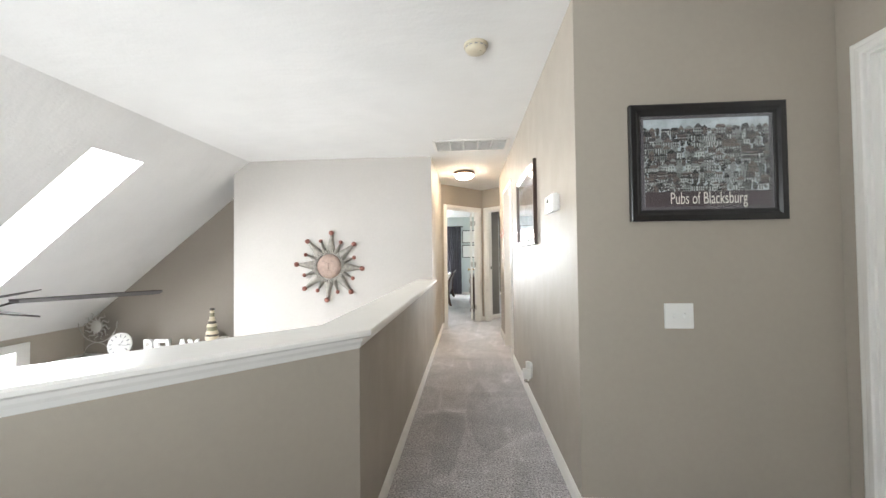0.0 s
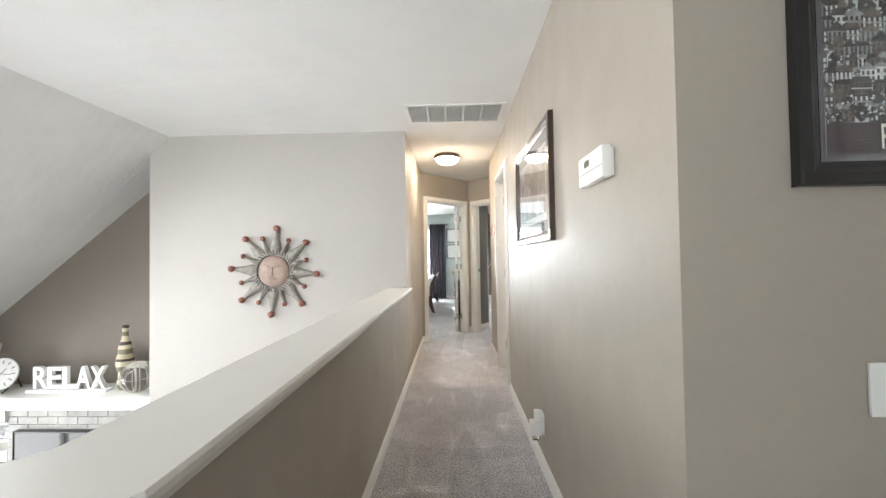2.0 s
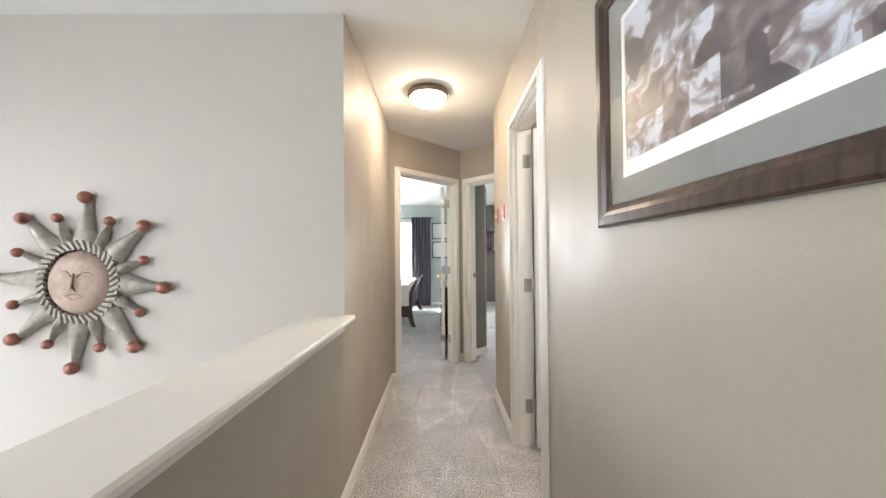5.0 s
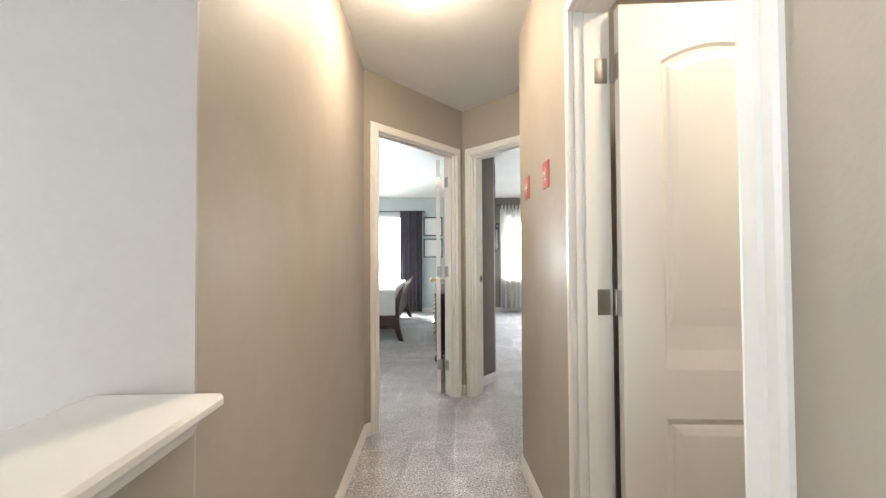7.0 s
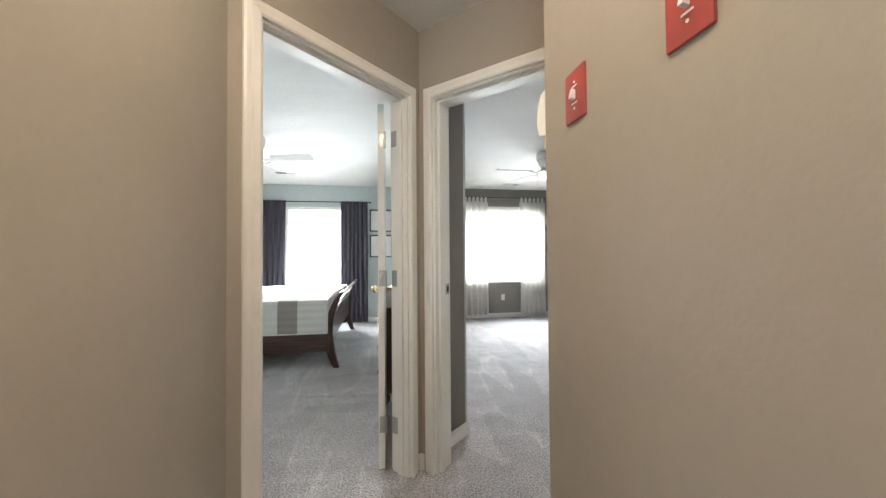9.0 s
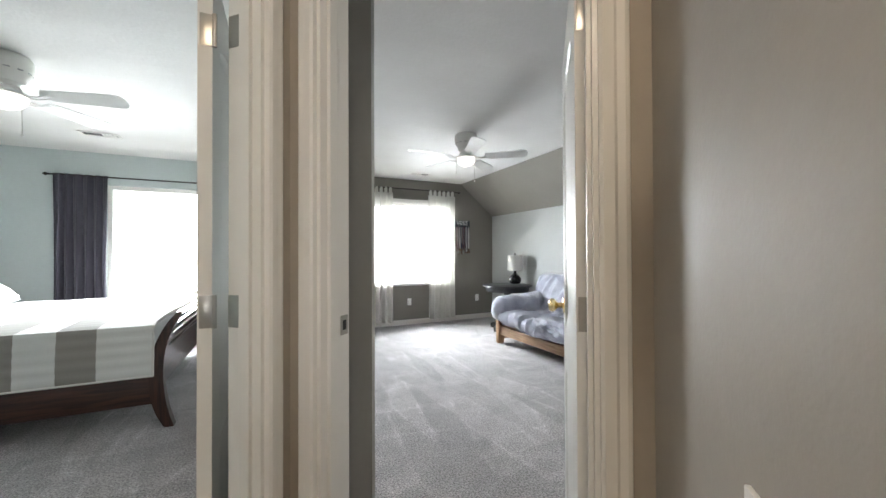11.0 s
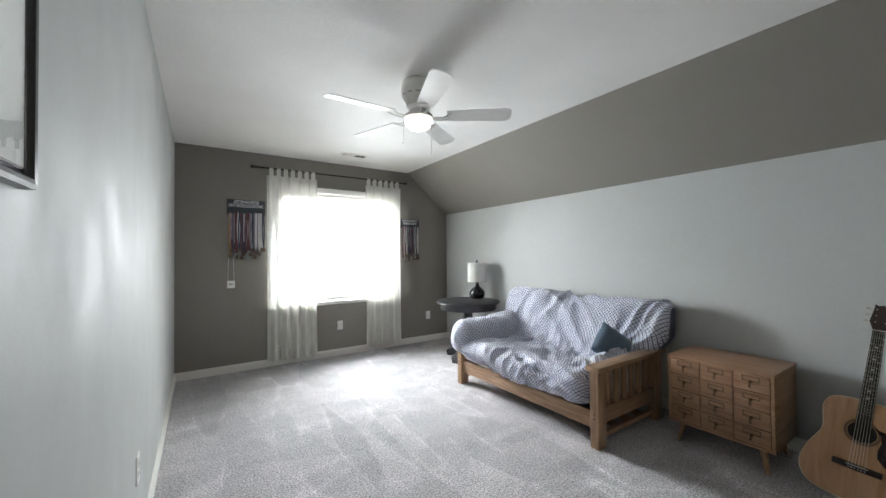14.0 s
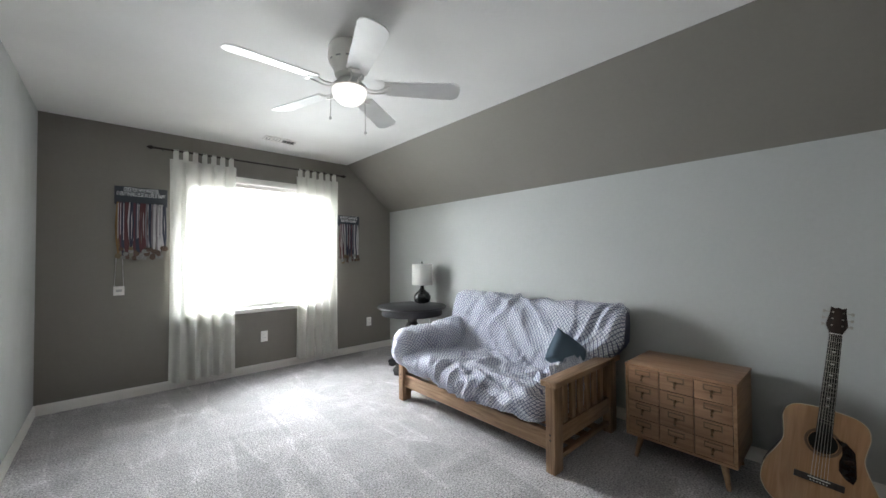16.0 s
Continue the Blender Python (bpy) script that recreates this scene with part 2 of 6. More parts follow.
def lathe(profile, steps=32, bm=None, m=None):
    """A profile of (radius, z) turned about z; a radius of 0 closes it."""
    bm = bm or bmesh.new()
    rings, made = [], []
    for r, z in profile:
        if r < 1e-6:
            ring = [bm.verts.new((0, 0, z))]
        else:
            ring = [bm.verts.new((r * math.cos(2 * math.pi * i / steps), r * math.sin(2 * math.pi * i / steps), z)) for i in range(steps)]
        rings.append(ring)
        made += ring
    for a, b in zip(rings, rings[1:]):
        for i in range(steps):
            j = (i + 1) % steps
            if len(a) == 1 and len(b) == 1:
                continue
            if len(a) == 1:
                bm.faces.new((a[0], b[i], b[j]))
            elif len(b) == 1:
                bm.faces.new((a[i], b[0], a[j]))
            else:
                bm.faces.new((a[i], b[i], b[j], a[j]))
    if m is not None:
        bmesh.ops.transform(bm, matrix=m, verts=made)
    return bm


def tube(points, radius, steps=8, bm=None, closed=False):
    """A round bar along a line of points; radius may be one number or one a point."""
    bm = bm or bmesh.new()
    ps = [Vector(p) for p in points]
    rs = radius if isinstance(radius, (list, tuple)) else [radius] * len(ps)
    rings = []
    for i, p in enumerate(ps):
        a = ps[i - 1] if i or closed else p
        b = ps[(i + 1) % len(ps)] if i + 1 < len(ps) or closed else p
        d = (b - a).normalized()
        side = d.cross(Vector((0, 0, 1)) if abs(d.z) < 0.95 else Vector((1, 0, 0))).normalized()
        up = side.cross(d)
        rings.append([bm.verts.new(p + rs[i] * (math.cos(2 * math.pi * k / steps) * side + math.sin(2 * math.pi * k / steps) * up)) for k in range(steps)])
    pairs = list(zip(rings, rings[1:])) + ([(rings[-1], rings[0])] if closed else [])
    for a, b in pairs:
        for k in range(steps):
            j = (k + 1) % steps
            bm.faces.new((a[k], a[j], b[j], b[k]))
    if not closed:
        bm.faces.new(rings[0][::-1]), bm.faces.new(rings[-1])
    return bm


def sweep(profile, path, closed=False, bm=None):
    """A closed profile of (out, up) carried along a plan path of (x, y, z) with mitred corners; out is to the path's right."""
    bm = bm or bmesh.new()
    ps = [Vector(p) for p in path]
    rings = []
    for i, p in enumerate(ps):
        din = (p - ps[i - 1]).normalized() if i or closed else None
        dout = (ps[(i + 1) % len(ps)] - p).normalized() if i + 1 < len(ps) or closed else None
        din, dout = din or dout, dout or din
        n1, n2 = Vector((din.y, -din.x, 0)), Vector((dout.y, -dout.x, 0))
        n = (n1 + n2).normalized()
        n = n / max(0.3, n.dot(n1))
        rings.append([bm.verts.new(p + n * o + Vector((0, 0, u))) for o, u in profile])
    pairs = list(zip(rings, rings[1:])) + ([(rings[-1], rings[0])] if closed else [])
    k = len(profile)
    for a, b in pairs:
        for i in range(k):
            j = (i + 1) % k
            bm.faces.new((a[i], a[j], b[j], b[i]))
    if not closed:
        bm.faces.new(rings[0]), bm.faces.new(rings[-1][::-1])
    return bm


def frame_of(p, q):
    """A wall's own axes: origin p, x along p to q, y to the left of it, z up."""
    a = math.degrees(math.atan2(q[1] - p[1], q[0] - p[0]))
    return pose(p[0], p[1], 0, 0, 0, a)


# ---- structure: walls ----
H, T = 2.44, 0.11
S = math.sqrt(0.5)
CX, CY = 0.305, 6.87            # the corner between the two angled doors
EX, EY = 0.9675, 6.2075            # where the second angled wall ends
RX, LX = 0.535, -0.412           # faces of the hall's two sides
BACK = 11.51                    # inner face of the window wall
SLOPE = 0.795


def wall_run(name, length, m, mat, label, holes=(), z0=0.0, z1=H, thick=T):
    """A wall in its own axes: x along it, its seen face at y = 0, its body towards +y. holes: (x0, x1, z0, z1)."""
    bm = bmesh.new()
    x = 0.0
    for a, b, lo, hi in sorted(holes):
        if a > x:
            box(bm, x, a, 0, thick, z0, z1)
        if lo > z0:
            box(bm, a, b, 0, thick, z0, lo)
        if hi < z1:
            box(bm, a, b, 0, thick, hi, z1)
        x = b
    if length > x:
        box(bm, x, length, 0, thick, z0, z1)
    bmesh.ops.remove_doubles(bm, verts=bm.verts, dist=0.0005)
    ob = structure(name, bm, mat, label, "wall")
    ob.matrix_basis = m
    return ob


DH = 2.045                      # door openings
# hall: side walls
wall_run("wall_hall_east", 3.995, frame_of((RX, 5.755), (RX, 1.76)), TAUPE, "taupe satin-painted hallway wall with a doorway", [(0.77, 1.475, 0, DH)])
wall_run("wall_landing", 1.055, frame_of((RX + T, 1.76), (1.70, 1.76)), TAUPE, "taupe painted landing wall with a framed poster")
wall_run("wall_landing_east", 4.2, frame_of((1.70, 1.76), (1.70, -2.44)), TAUPE, "taupe painted landing wall with a white door casing", [(0.118, 0.878, 0, DH)])
# Unseen closing wall; its opening is added to let the fill lamp in.
wall_run("wall_landing_south", 7.2, frame_of((1.70, -2.44), (-5.5, -2.44)), TAUPE, "unseen taupe painted wall behind the landing, opening added for fill light", [(2.85, 4.65, 0.5, 1.55)], z0=-2.75)
wall_run("wall_hall_jog", 0.626, frame_of((EX, EY), (RX, 5.755)), TAUPE, "taupe painted angled return wall beside a doorway")
wall_run("wall_hall_west", 1.707, frame_of((LX, 4.446), (LX, 6.153)), TAUPE, "taupe satin-painted hallway wall")
# Part of the light on this wall is in its colour.
wall_run("wall_sun", 2.418, frame_of((-2.94, 4.44), (LX, 4.44)), TAUPE_LIT, "pale warm grey wall with a metal sun, lightened in colour to look lit", z0=-2.75)
wall_run("wall_sun_corner", 0.11, frame_of((LX - 0.11, 4.44), (LX, 4.44)), TAUPE_LIT, "pale warm grey corner of the stairwell wall, lightened to look lit", z0=-2.75, thick=0.006)
# angled walls with the two doors
wall_run("wall_angled_west", 1.014, frame_of((LX, 6.153), (CX, CY)), TAUPE, "taupe painted angled wall with the bedroom doorway", [(0.104, 0.924, 0, DH)])
wall_run("wall_angled_east", 0.937, frame_of((CX, CY), (EX, EY)), TAUPE, "taupe painted angled wall with the second doorway", [(0.09, 0.84, 0, DH)], thick=0.135)
# spare room
wall_run("wall_room_jog", 0.338, frame_of((CX + 0.096, CY + 0.096), (0.634, 7.205)), GREY, "grey painted angled wall inside the doorway", thick=0.06)
wall_run("wall_room_west", BACK - 7.2, frame_of((0.641, 7.2), (0.641, BACK)), PALE, "pale grey painted wall of the spare room with a satin sheen", thick=0.06)
wall_run("wall_room_north", 3.53, frame_of((0.59, BACK), (4.12, BACK)), GREY, "grey painted window wall", [(0.98, 2.52, 0.70, 2.06)], thick=0.16)
wall_run("wall_room_east", BACK - 6.05, frame_of((4.0, BACK), (4.0, 6.05)), PALE, "pale grey painted knee wall under the sloped ceiling", z1=1.875)
wall_run("wall_room_south", 2.95, frame_of((4.0, 6.05), (1.05, 6.05)), GREY, "grey painted wall behind the door")
wall_run("wall_room_southwest", 0.19, frame_of((1.05, 6.05), (EX + 0.075, EY + 0.075)), GREY, "grey painted short wall beside the door", thick=0.05)
# bedroom
wall_run("wall_bedroom_north", 3.60, frame_of((-3.03, BACK), (0.57, BACK)), BLUE, "pale blue-grey painted bedroom window wall", [(1.43, 2.43, 0.66, 2.06)], thick=0.16)
wall_run("wall_bedroom_west", BACK - 5.05, frame_of((-2.92, 5.05), (-2.92, BACK)), BLUE, "pale blue-grey painted bedroom wall behind the bed")
wall_run("wall_bedroom_south", 2.38, frame_of((-0.54, 5.05), (-2.92, 5.05)), BLUE, "pale blue-grey painted bedroom wall", thick=0.05)
wall_run("wall_bedroom_southeast", 1.13, frame_of((-0.545, 6.19), (-0.545, 5.05)), BLUE, "pale blue-grey painted bedroom wall", thick=0.004)
wall_run("wall_bedroom_east", BACK - 7.235, frame_of((0.52, BACK), (0.52, 7.235)), BLUE, "pale blue-grey painted bedroom wall", thick=0.055)
# room behind the hall's side door
wall_run("wall_closet_north", 1.15, frame_of((0.65, 5.42), (1.8, 5.42)), TAUPE, "taupe painted wall inside the side room")
wall_run("wall_closet_east", 3.6, frame_of((1.8, 5.42), (1.8, 1.87)), TAUPE, "taupe painted wall inside the side room")
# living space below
# The alcove's shade is painted into its two walls.
wall_run("wall_living_north", 2.7, frame_of((-5.46, 4.87), (-2.76, 4.87)), TAUPE_SHADED, "taupe alcove wall under the sloped ceiling, its shade put into the paint", z0=-2.75)
wall_run("wall_alcove_side", 0.34, frame_of((-2.94, 4.872), (-2.94, 4.552)), TAUPE_SHADED, "taupe alcove return wall, its shade put into the paint", z0=-2.75)
wall_run("wall_living_west", 7.31, frame_of((-5.46, -2.44), (-5.46, 4.87)), TAUPE, "taupe painted wall with white-trimmed windows", [(2.7, 6.65, -1.6, 0.10)], z0=-2.75, z1=0.35)

# ceilings
def slab(name, outline, z0, z1, mat, label, cat):
    return structure(name, prism(outline, z0, z1), mat, label, cat)


slab("ceiling_hall", [(-2.735, -2.6), (1.9, -2.6), (1.9, 5.9), (EX + 0.1, EY + 0.1), (CX + 0.06, CY + 0.06), (-0.56, 6.1), (-0.56, 4.56), (-2.735, 4.9)], H, H + 0.12, CEIL, "white painted flat ceiling of hall and landing", "ceiling")
slab("ceiling_room", [(0.40, 6.96), (EX + 0.04, EY + 0.1), (1.2, 5.95), (3.345, 5.95), (3.345, BACK + 0.1), (0.52, BACK + 0.1), (0.52, 7.1)], H + 0.002, H + 0.13, CEIL, "white painted flat ceiling of the spare room", "ceiling")
slab("ceiling_bedroom", [(-3.0, 4.95), (-0.5, 4.95), (-0.5, 6.15), (0.34, 6.98), (0.58, 7.2), (0.58, BACK + 0.1), (-3.0, BACK + 0.1)], H + 0.004, H + 0.12, CEIL, "white painted flat ceiling of the bedroom", "ceiling")


def sloped(name, x_top, z_top, x_low, z_low, y0, y1, mat, label, hole=None, thick=0.12):
    """A sloped ceiling from its upper to its lower edge; hole: (u0, u1, y0, y1), u along the slope from the top."""
    length = math.hypot(x_low - x_top, z_low - z_top)
    a = math.degrees(math.atan2(z_top - z_low, abs(x_low - x_top)))
    turn = pose(x_top, 0, z_top, 0, a, 0) if x_low > x_top else pose(x_top, 0, z_top, 0, -a, 0)
    s = 1 if x_low > x_top else -1
    bm = bmesh.new()
    cells = [(0, length, y0, y1)] if not hole else [(0, hole[0], y0, y1), (hole[1], length, y0, y1), (hole[0], hole[1], y0, hole[2]), (hole[0], hole[1], hole[3], y1)]
    for u0, u1, a0, a1 in cells:
        box(bm, min(s * u0, s * u1), max(s * u0, s * u1), a0, a1, 0, thick)
    ob = structure(name, bm, mat, label, "ceiling")
    ob.matrix_basis = turn
    return ob


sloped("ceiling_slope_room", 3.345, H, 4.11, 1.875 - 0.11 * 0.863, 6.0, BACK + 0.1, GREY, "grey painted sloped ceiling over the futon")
U = math.hypot(1, SLOPE)
sloped("ceiling_slope_living", -2.735, H, -5.56, H - SLOPE * 2.825, -2.55, 4.93, CEIL, "white sloped ceiling with a skylight", (0.365 * U, 1.95 * U, 2.83, 3.315), 0.22)

# floors
slab("floor", [(LX - 0.1, 1.3), (-1.6, 0.1), (-1.6, -2.5), (1.9, -2.5), (1.9, 5.5), (4.1, 5.5), (4.1, BACK + 0.02), (-2.95, BACK + 0.02), (-2.95, 5.0), (LX - 0.1, 5.0)], -0.2, 0.0, CARPET, "grey-beige cut-pile carpet with vacuum marks", "floor")
slab("floor_living", [(-5.5, -2.5), (1.8, -2.5), (1.8, 4.95), (-5.5, 4.95)], -2.9, -2.75, CARPET, "grey-beige carpet of the living space below", "floor")

# knee wall and its cap
KNEE = [(-0.455, 4.44, 0), (-0.455, 1.453, 0), (-1.50, 0.408, 0), (-1.50, -2.44, 0)]
structure("wall_knee", sweep([(0.043, -0.4), (0.043, 0.850), (-0.043, 0.850), (-0.043, -0.4)][::-1], KNEE), TAUPE, "taupe painted half wall around the stairwell", "half wall")
CAP = [(-0.102, 0.925), (-0.107, 0.917), (-0.107, 0.905), (-0.098, 0.898), (-0.072, 0.894), (-0.067, 0.878), (-0.059, 0.866), (-0.052, 0.849), (-0.045, 0.846),
       (0.045, 0.846), (0.052, 0.849), (0.059, 0.866), (0.067, 0.878), (0.072, 0.894), (0.128, 0.898), (0.137, 0.905), (0.137, 0.917), (0.132, 0.925)]
structure("trim_knee_wall_cap", sweep(CAP, [(x - 0.008, min(y, 4.437), z) for x, y, z in KNEE]), TRIM, "white gloss-painted moulded cap on the half wall", "trim", smooth=False)

# baseboards
BASE = [(0.0, 0.0), (0.013, 0.0), (0.013, 0.055), (0.010, 0.066), (0.006, 0.075), (0.004, 0.083), (0.0, 0.083)]


def baseboard(path):
    structure("baseboard", sweep(BASE, [(x, y, 0) for x, y in path]), TRIM, "white painted baseboard", "baseboard")


def off(p, q, d):
    """The point d metres from p towards q."""
    v = Vector(q) - Vector(p)
    v = Vector(p) + v.normalized() * d
    return (v.x, v.y)


C, E_, W0 = (CX, CY), (EX, EY), (LX, 6.153)
baseboard([(-1.457, 0.39), (LX, 1.435), (LX, 6.153), off(W0, C, 0.045)])
baseboard([off(C, W0, 0.025), C, off(C, E_, 0.025)])
baseboard([off(C, E_, 0.905), E_, (RX, 5.755), (RX, 5.045)])
baseboard([(RX, 4.22), (RX, 1.76), (1.70, 1.76), (1.70, 1.70)])
baseboard([(CX + 0.09, CY + 0.09), (0.641, 7.2), (0.641, BACK), (4.0, BACK), (4.0, 6.05)])
baseboard([(-2.92, 5.05), (-2.92, BACK), (0.52, BACK), (0.52, 7.24)])


# door casings and jambs, in a wall's own axes
CASE = [(0.0, 0.0), (0.0, 0.018), (0.008, 0.022), (0.030, 0.018), (0.036, 0.013), (0.052, 0.012), (0.060, 0.008), (0.062, 0.0)]


def casing(m, x0, x1, name, label, thick=T, both=True):
    """Casing on both faces, jambs and stops of a door opening."""
    root = thing(name, m, label, "door frame", kind="structure")
    for side in ((-1, 1) if both else (-1,)):
        bm = bmesh.new()
        y = 0.0 if side < 0 else thick
        rings = []
        for px, pz, dx, dz in ((x0, 0, -1, 0), (x0, DH, -1, 1), (x1, DH, 1, 1), (x1, 0, 1, 0)):
            rings.append([bm.verts.new((px + dx * o - dx * 0.006, y + side * u, pz + dz * (o - 0.006))) for o, u in CASE])
        for a, b in zip(rings, rings[1:]):
            for i in range(len(CASE)):
                j = (i + 1) % len(CASE)
                bm.faces.new((a[i], a[j], b[j], b[i]))
        bm.faces.new(rings[0]), bm.faces.new(rings[-1])
        part("casing", bm, TRIM, root, smooth=False)
    bm = bmesh.new()
    box(bm, x0, x0 + 0.018, -0.001, thick + 0.001, 0, DH)
    box(bm, x1 - 0.018, x1, -0.001, thick + 0.001, 0, DH)
    box(bm, x0 + 0.018, x1 - 0.018, -0.001, thick + 0.001, DH - 0.018, DH)
    part("jamb", bm, TRIM, root, smooth=False)
    bm = bmesh.new()
    box(bm, x0 + 0.018, x0 + 0.030, 0.028, 0.064, 0, DH - 0.018, 0.002)
    box(bm, x1 - 0.030, x1 - 0.018, 0.028, 0.064, 0, DH - 0.018, 0.002)
    box(bm, x0 + 0.030, x1 - 0.030, 0.028, 0.064, DH - 0.030, DH - 0.018, 0.002)
    part("door_stop", bm, TRIM, root, smooth=False)
    return root


F_WEST, F_EAST = frame_of((LX, 6.153), (CX, CY)), frame_of((CX, CY), (EX, EY))
F_HALL = frame_of((RX, 5.755), (RX, 1.76))
F_LAND = frame_of((1.70, 1.76), (1.70, -2.44))
casing(F_WEST, 0.104, 0.924, "doorframe_1", "white painted casing of the bedroom doorway")
frame2 = casing(F_EAST, 0.09, 0.84, "doorframe_2", "white painted casing of the spare room doorway", thick=0.135, both=False)
casing(F_HALL, 0.77, 1.475, "doorframe_3", "white painted casing of the hallway side door")
casing(F_LAND, 0.118, 0.878, "doorframe_4", "white painted casing beside the framed poster")
strike = part("strike_plate", cube(0.1075, 0.1095, 0.092, 0.128, 0.955, 1.015, bevel=0.0008), NICKEL, frame2, "satin nickel strike plate")
# Solid black block, coloured for the shade within a latch hole.
part("latch_hole", cube(0.1085, 0.1102, 0.102, 0.119, 0.970, 1.000), BLACK, frame2)


def door_leaf(name, m, width, label, knob=BRASS, hinges=(), knob_z=0.93, off=0.0, rail=(0.642, 0.75)):
    """A moulded two-panel door. Its own axes: hinge line at the origin, x along the leaf, thickness towards -y, moved over by off."""
    root = thing(name, m, label, "door", kind="structure")
    h, th = 2.02, 0.035
    bm = bmesh.new()
    arch = lambda x, x0, x1, z: z + 0.06 * math.sin(math.pi * min(1, max(0, (x - x0) / (x1 - x0)))) ** 0.8
    x0, x1 = 0.135, width - 0.135
    n = 14
    xs = [x0 + (x1 - x0) * i / n for i in range(n + 1)]
    upper = [(x0, rail[1])] + [(x1, rail[1])] + [(x, arch(x, x0, x1, 1.825)) for x in xs[::-1]]
    lower = [(x0, 0.20), (x1, 0.20), (x1, rail[0]), (x0, rail[0])]

    def inset(loop, d):
        cx, cz = sum(p[0] for p in loop) / len(loop), sum(p[1] for p in loop) / len(loop)
        w, k = max(p[0] for p in loop) - cx, max(p[1] for p in loop) - cz
        return [(cx + (x - cx) * (1 - d / w), cz + (z - cz) * (1 - d / k)) for x, z in loop]

    for y, s in ((0.0, 1), (-th, -1)):
        outer = [bm.verts.new((a, y, b)) for a, b in ((0, 0.01), (width, 0.01), (width, h), (0, h))]
        edges = [bm.edges.new((outer[i], outer[(i + 1) % 4])) for i in range(4)]
        for loop in (upper, lower):
            ring = [bm.verts.new((a, y, b)) for a, b in loop]
            edges += [bm.edges.new((ring[i], ring[(i + 1) % len(ring)])) for i in range(len(ring))]
            prev = ring
            for d, depth in ((0.010, -0.009), (0.022, -0.010), (0.032, -0.005), (0.055, -0.002)):
                nxt = [bm.verts.new((a, y + s * depth, b)) for a, b in inset(loop, d)]
                for i in range(len(ring)):
                    j = (i + 1) % len(ring)
                    bm.faces.new((prev[i], prev[j], nxt[j], nxt[i]))
                prev = nxt
            bm.faces.new(prev)
        bmesh.ops.triangle_fill(bm, edges=edges, use_beauty=True)
        if s == 1:
            front = outer
        else:
            for i in range(4):
                j = (i + 1) % 4
                bm.faces.new((front[i], front[j], outer[j], outer[i]))
    bmesh.ops.translate(bm, verts=bm.verts, vec=(0, off, 0))
    part("leaf", bm, DOORW, root, smooth=False)
    kx = width - 0.06
    for y, s in ((0.0, 1), (-th, -1)):
        bm = lathe([(0, 0), (0.033, 0), (0.033, 0.004), (0.028, 0.008), (0.013, 0.010), (0.011, 0.026), (0.016, 0.032), (0.0265, 0.040), (0.029, 0.052), (0.024, 0.063), (0.010, 0.068), (0, 0.069)], 28)
        part("door_knob", bm, knob, root, "polished brass round knob", pose(kx, y + off, knob_z, -90 if s > 0 else 90, 0, 0))
    part("latch_plate", cube(width - 0.0005, width + 0.0012, off - 0.03, off - 0.005, knob_z - 0.03, knob_z + 0.03), knob, root)
    for z in hinges:
        bm = bmesh.new()
        ky = -0.006 if off else 0.006
        tube([(-0.004, ky, z - 0.045), (-0.004, ky, z + 0.045)], 0.006, 10, bm)
        box(bm, -0.0018, 0.0003, -0.003 if off else -0.03, 0.03 if off else 0.003, z - 0.044, z + 0.044, 0.0006)
        part("hinge", bm, NICKEL, root, "satin nickel butt hinge")
    return root


# bedroom door, folded back along the wall behind it
D1 = F_WEST @ pose(0.906, T + 0.006, 0)
door_leaf("door_1", pose(D1.translation.x - 0.038, D1.translation.y + 0.006, 0, 0, 0, 89), 0.78, "white moulded two-panel door, wide open into the bedroom", hinges=(0.25, 1.05, 1.82), off=0.035)
D2 = F_EAST @ pose(0.822, 0.141, 0)
door_leaf("door_2", pose(D2.translation.x, D2.translation.y, 0, 0, 0, 48.9), 0.715, "white moulded two-panel door with brass knob, standing open", hinges=(0.25, 1.05, 1.82), knob_z=0.98, off=0.035, rail=(0.745, 0.895))
D3 = F_HALL @ pose(0.804, T + 0.022, 0)
door_leaf("door_3", pose(D3.translation.x, D3.translation.y, 0, 0, 0, -4), 0.665, "white moulded arch-panel door, open into the side room", hinges=(0.25, 1.02, 1.82), rail=(0.648, 0.805))
door_leaf("door_4", F_LAND @ pose(0.138, 0.105, 0) , 0.72, "white moulded two-panel door, closed", hinges=())
for m, x in ((F_WEST, 0.906), (F_EAST, 0.822), (F_HALL, 0.788)):
    for z in (0.25, 1.02 if m is F_HALL else 1.05, 1.82):
        s = 1 if m is F_HALL else -1
        tk = 0.135 if m is F_EAST else T
        tagged(part("hinge_leaf", cube(x - 0.0003 if s > 0 else x - 0.0018, x + 0.0018 if s > 0 else x + 0.0003, tk - 0.042, tk + 0.003, z - 0.044, z + 0.044, bevel=0.0006), NICKEL, m=m), "satin nickel hinge leaf on the jamb", "hinge", kind="structure")


# windows
def window(name, x0, x1, label, z0=0.66, z1=2.04):
    root = thing(name, pose((x0 + x1) / 2, BACK, 0), label, "window", kind="structure")
    w = (x1 - x0) / 2
    bm = bmesh.new()
    for a, b, c, d in ((-w, -w + 0.05, z0, z1), (w - 0.05, w, z0, z1), (-w + 0.05, w - 0.05, z1 - 0.05, z1), (-w + 0.05, w - 0.05, z0, z0 + 0.05)):
        box(bm, a, b, 0.07, 0.14, c, d)
    part("window_frame", bm, TRIM, root, smooth=False)
    part("window_sill", cube(-w - 0.03, w + 0.03, -0.05, 0.07, z0 - 0.045, z0 + 0.002, bevel=0.008), TRIM, root, "white painted sill board")
    return root


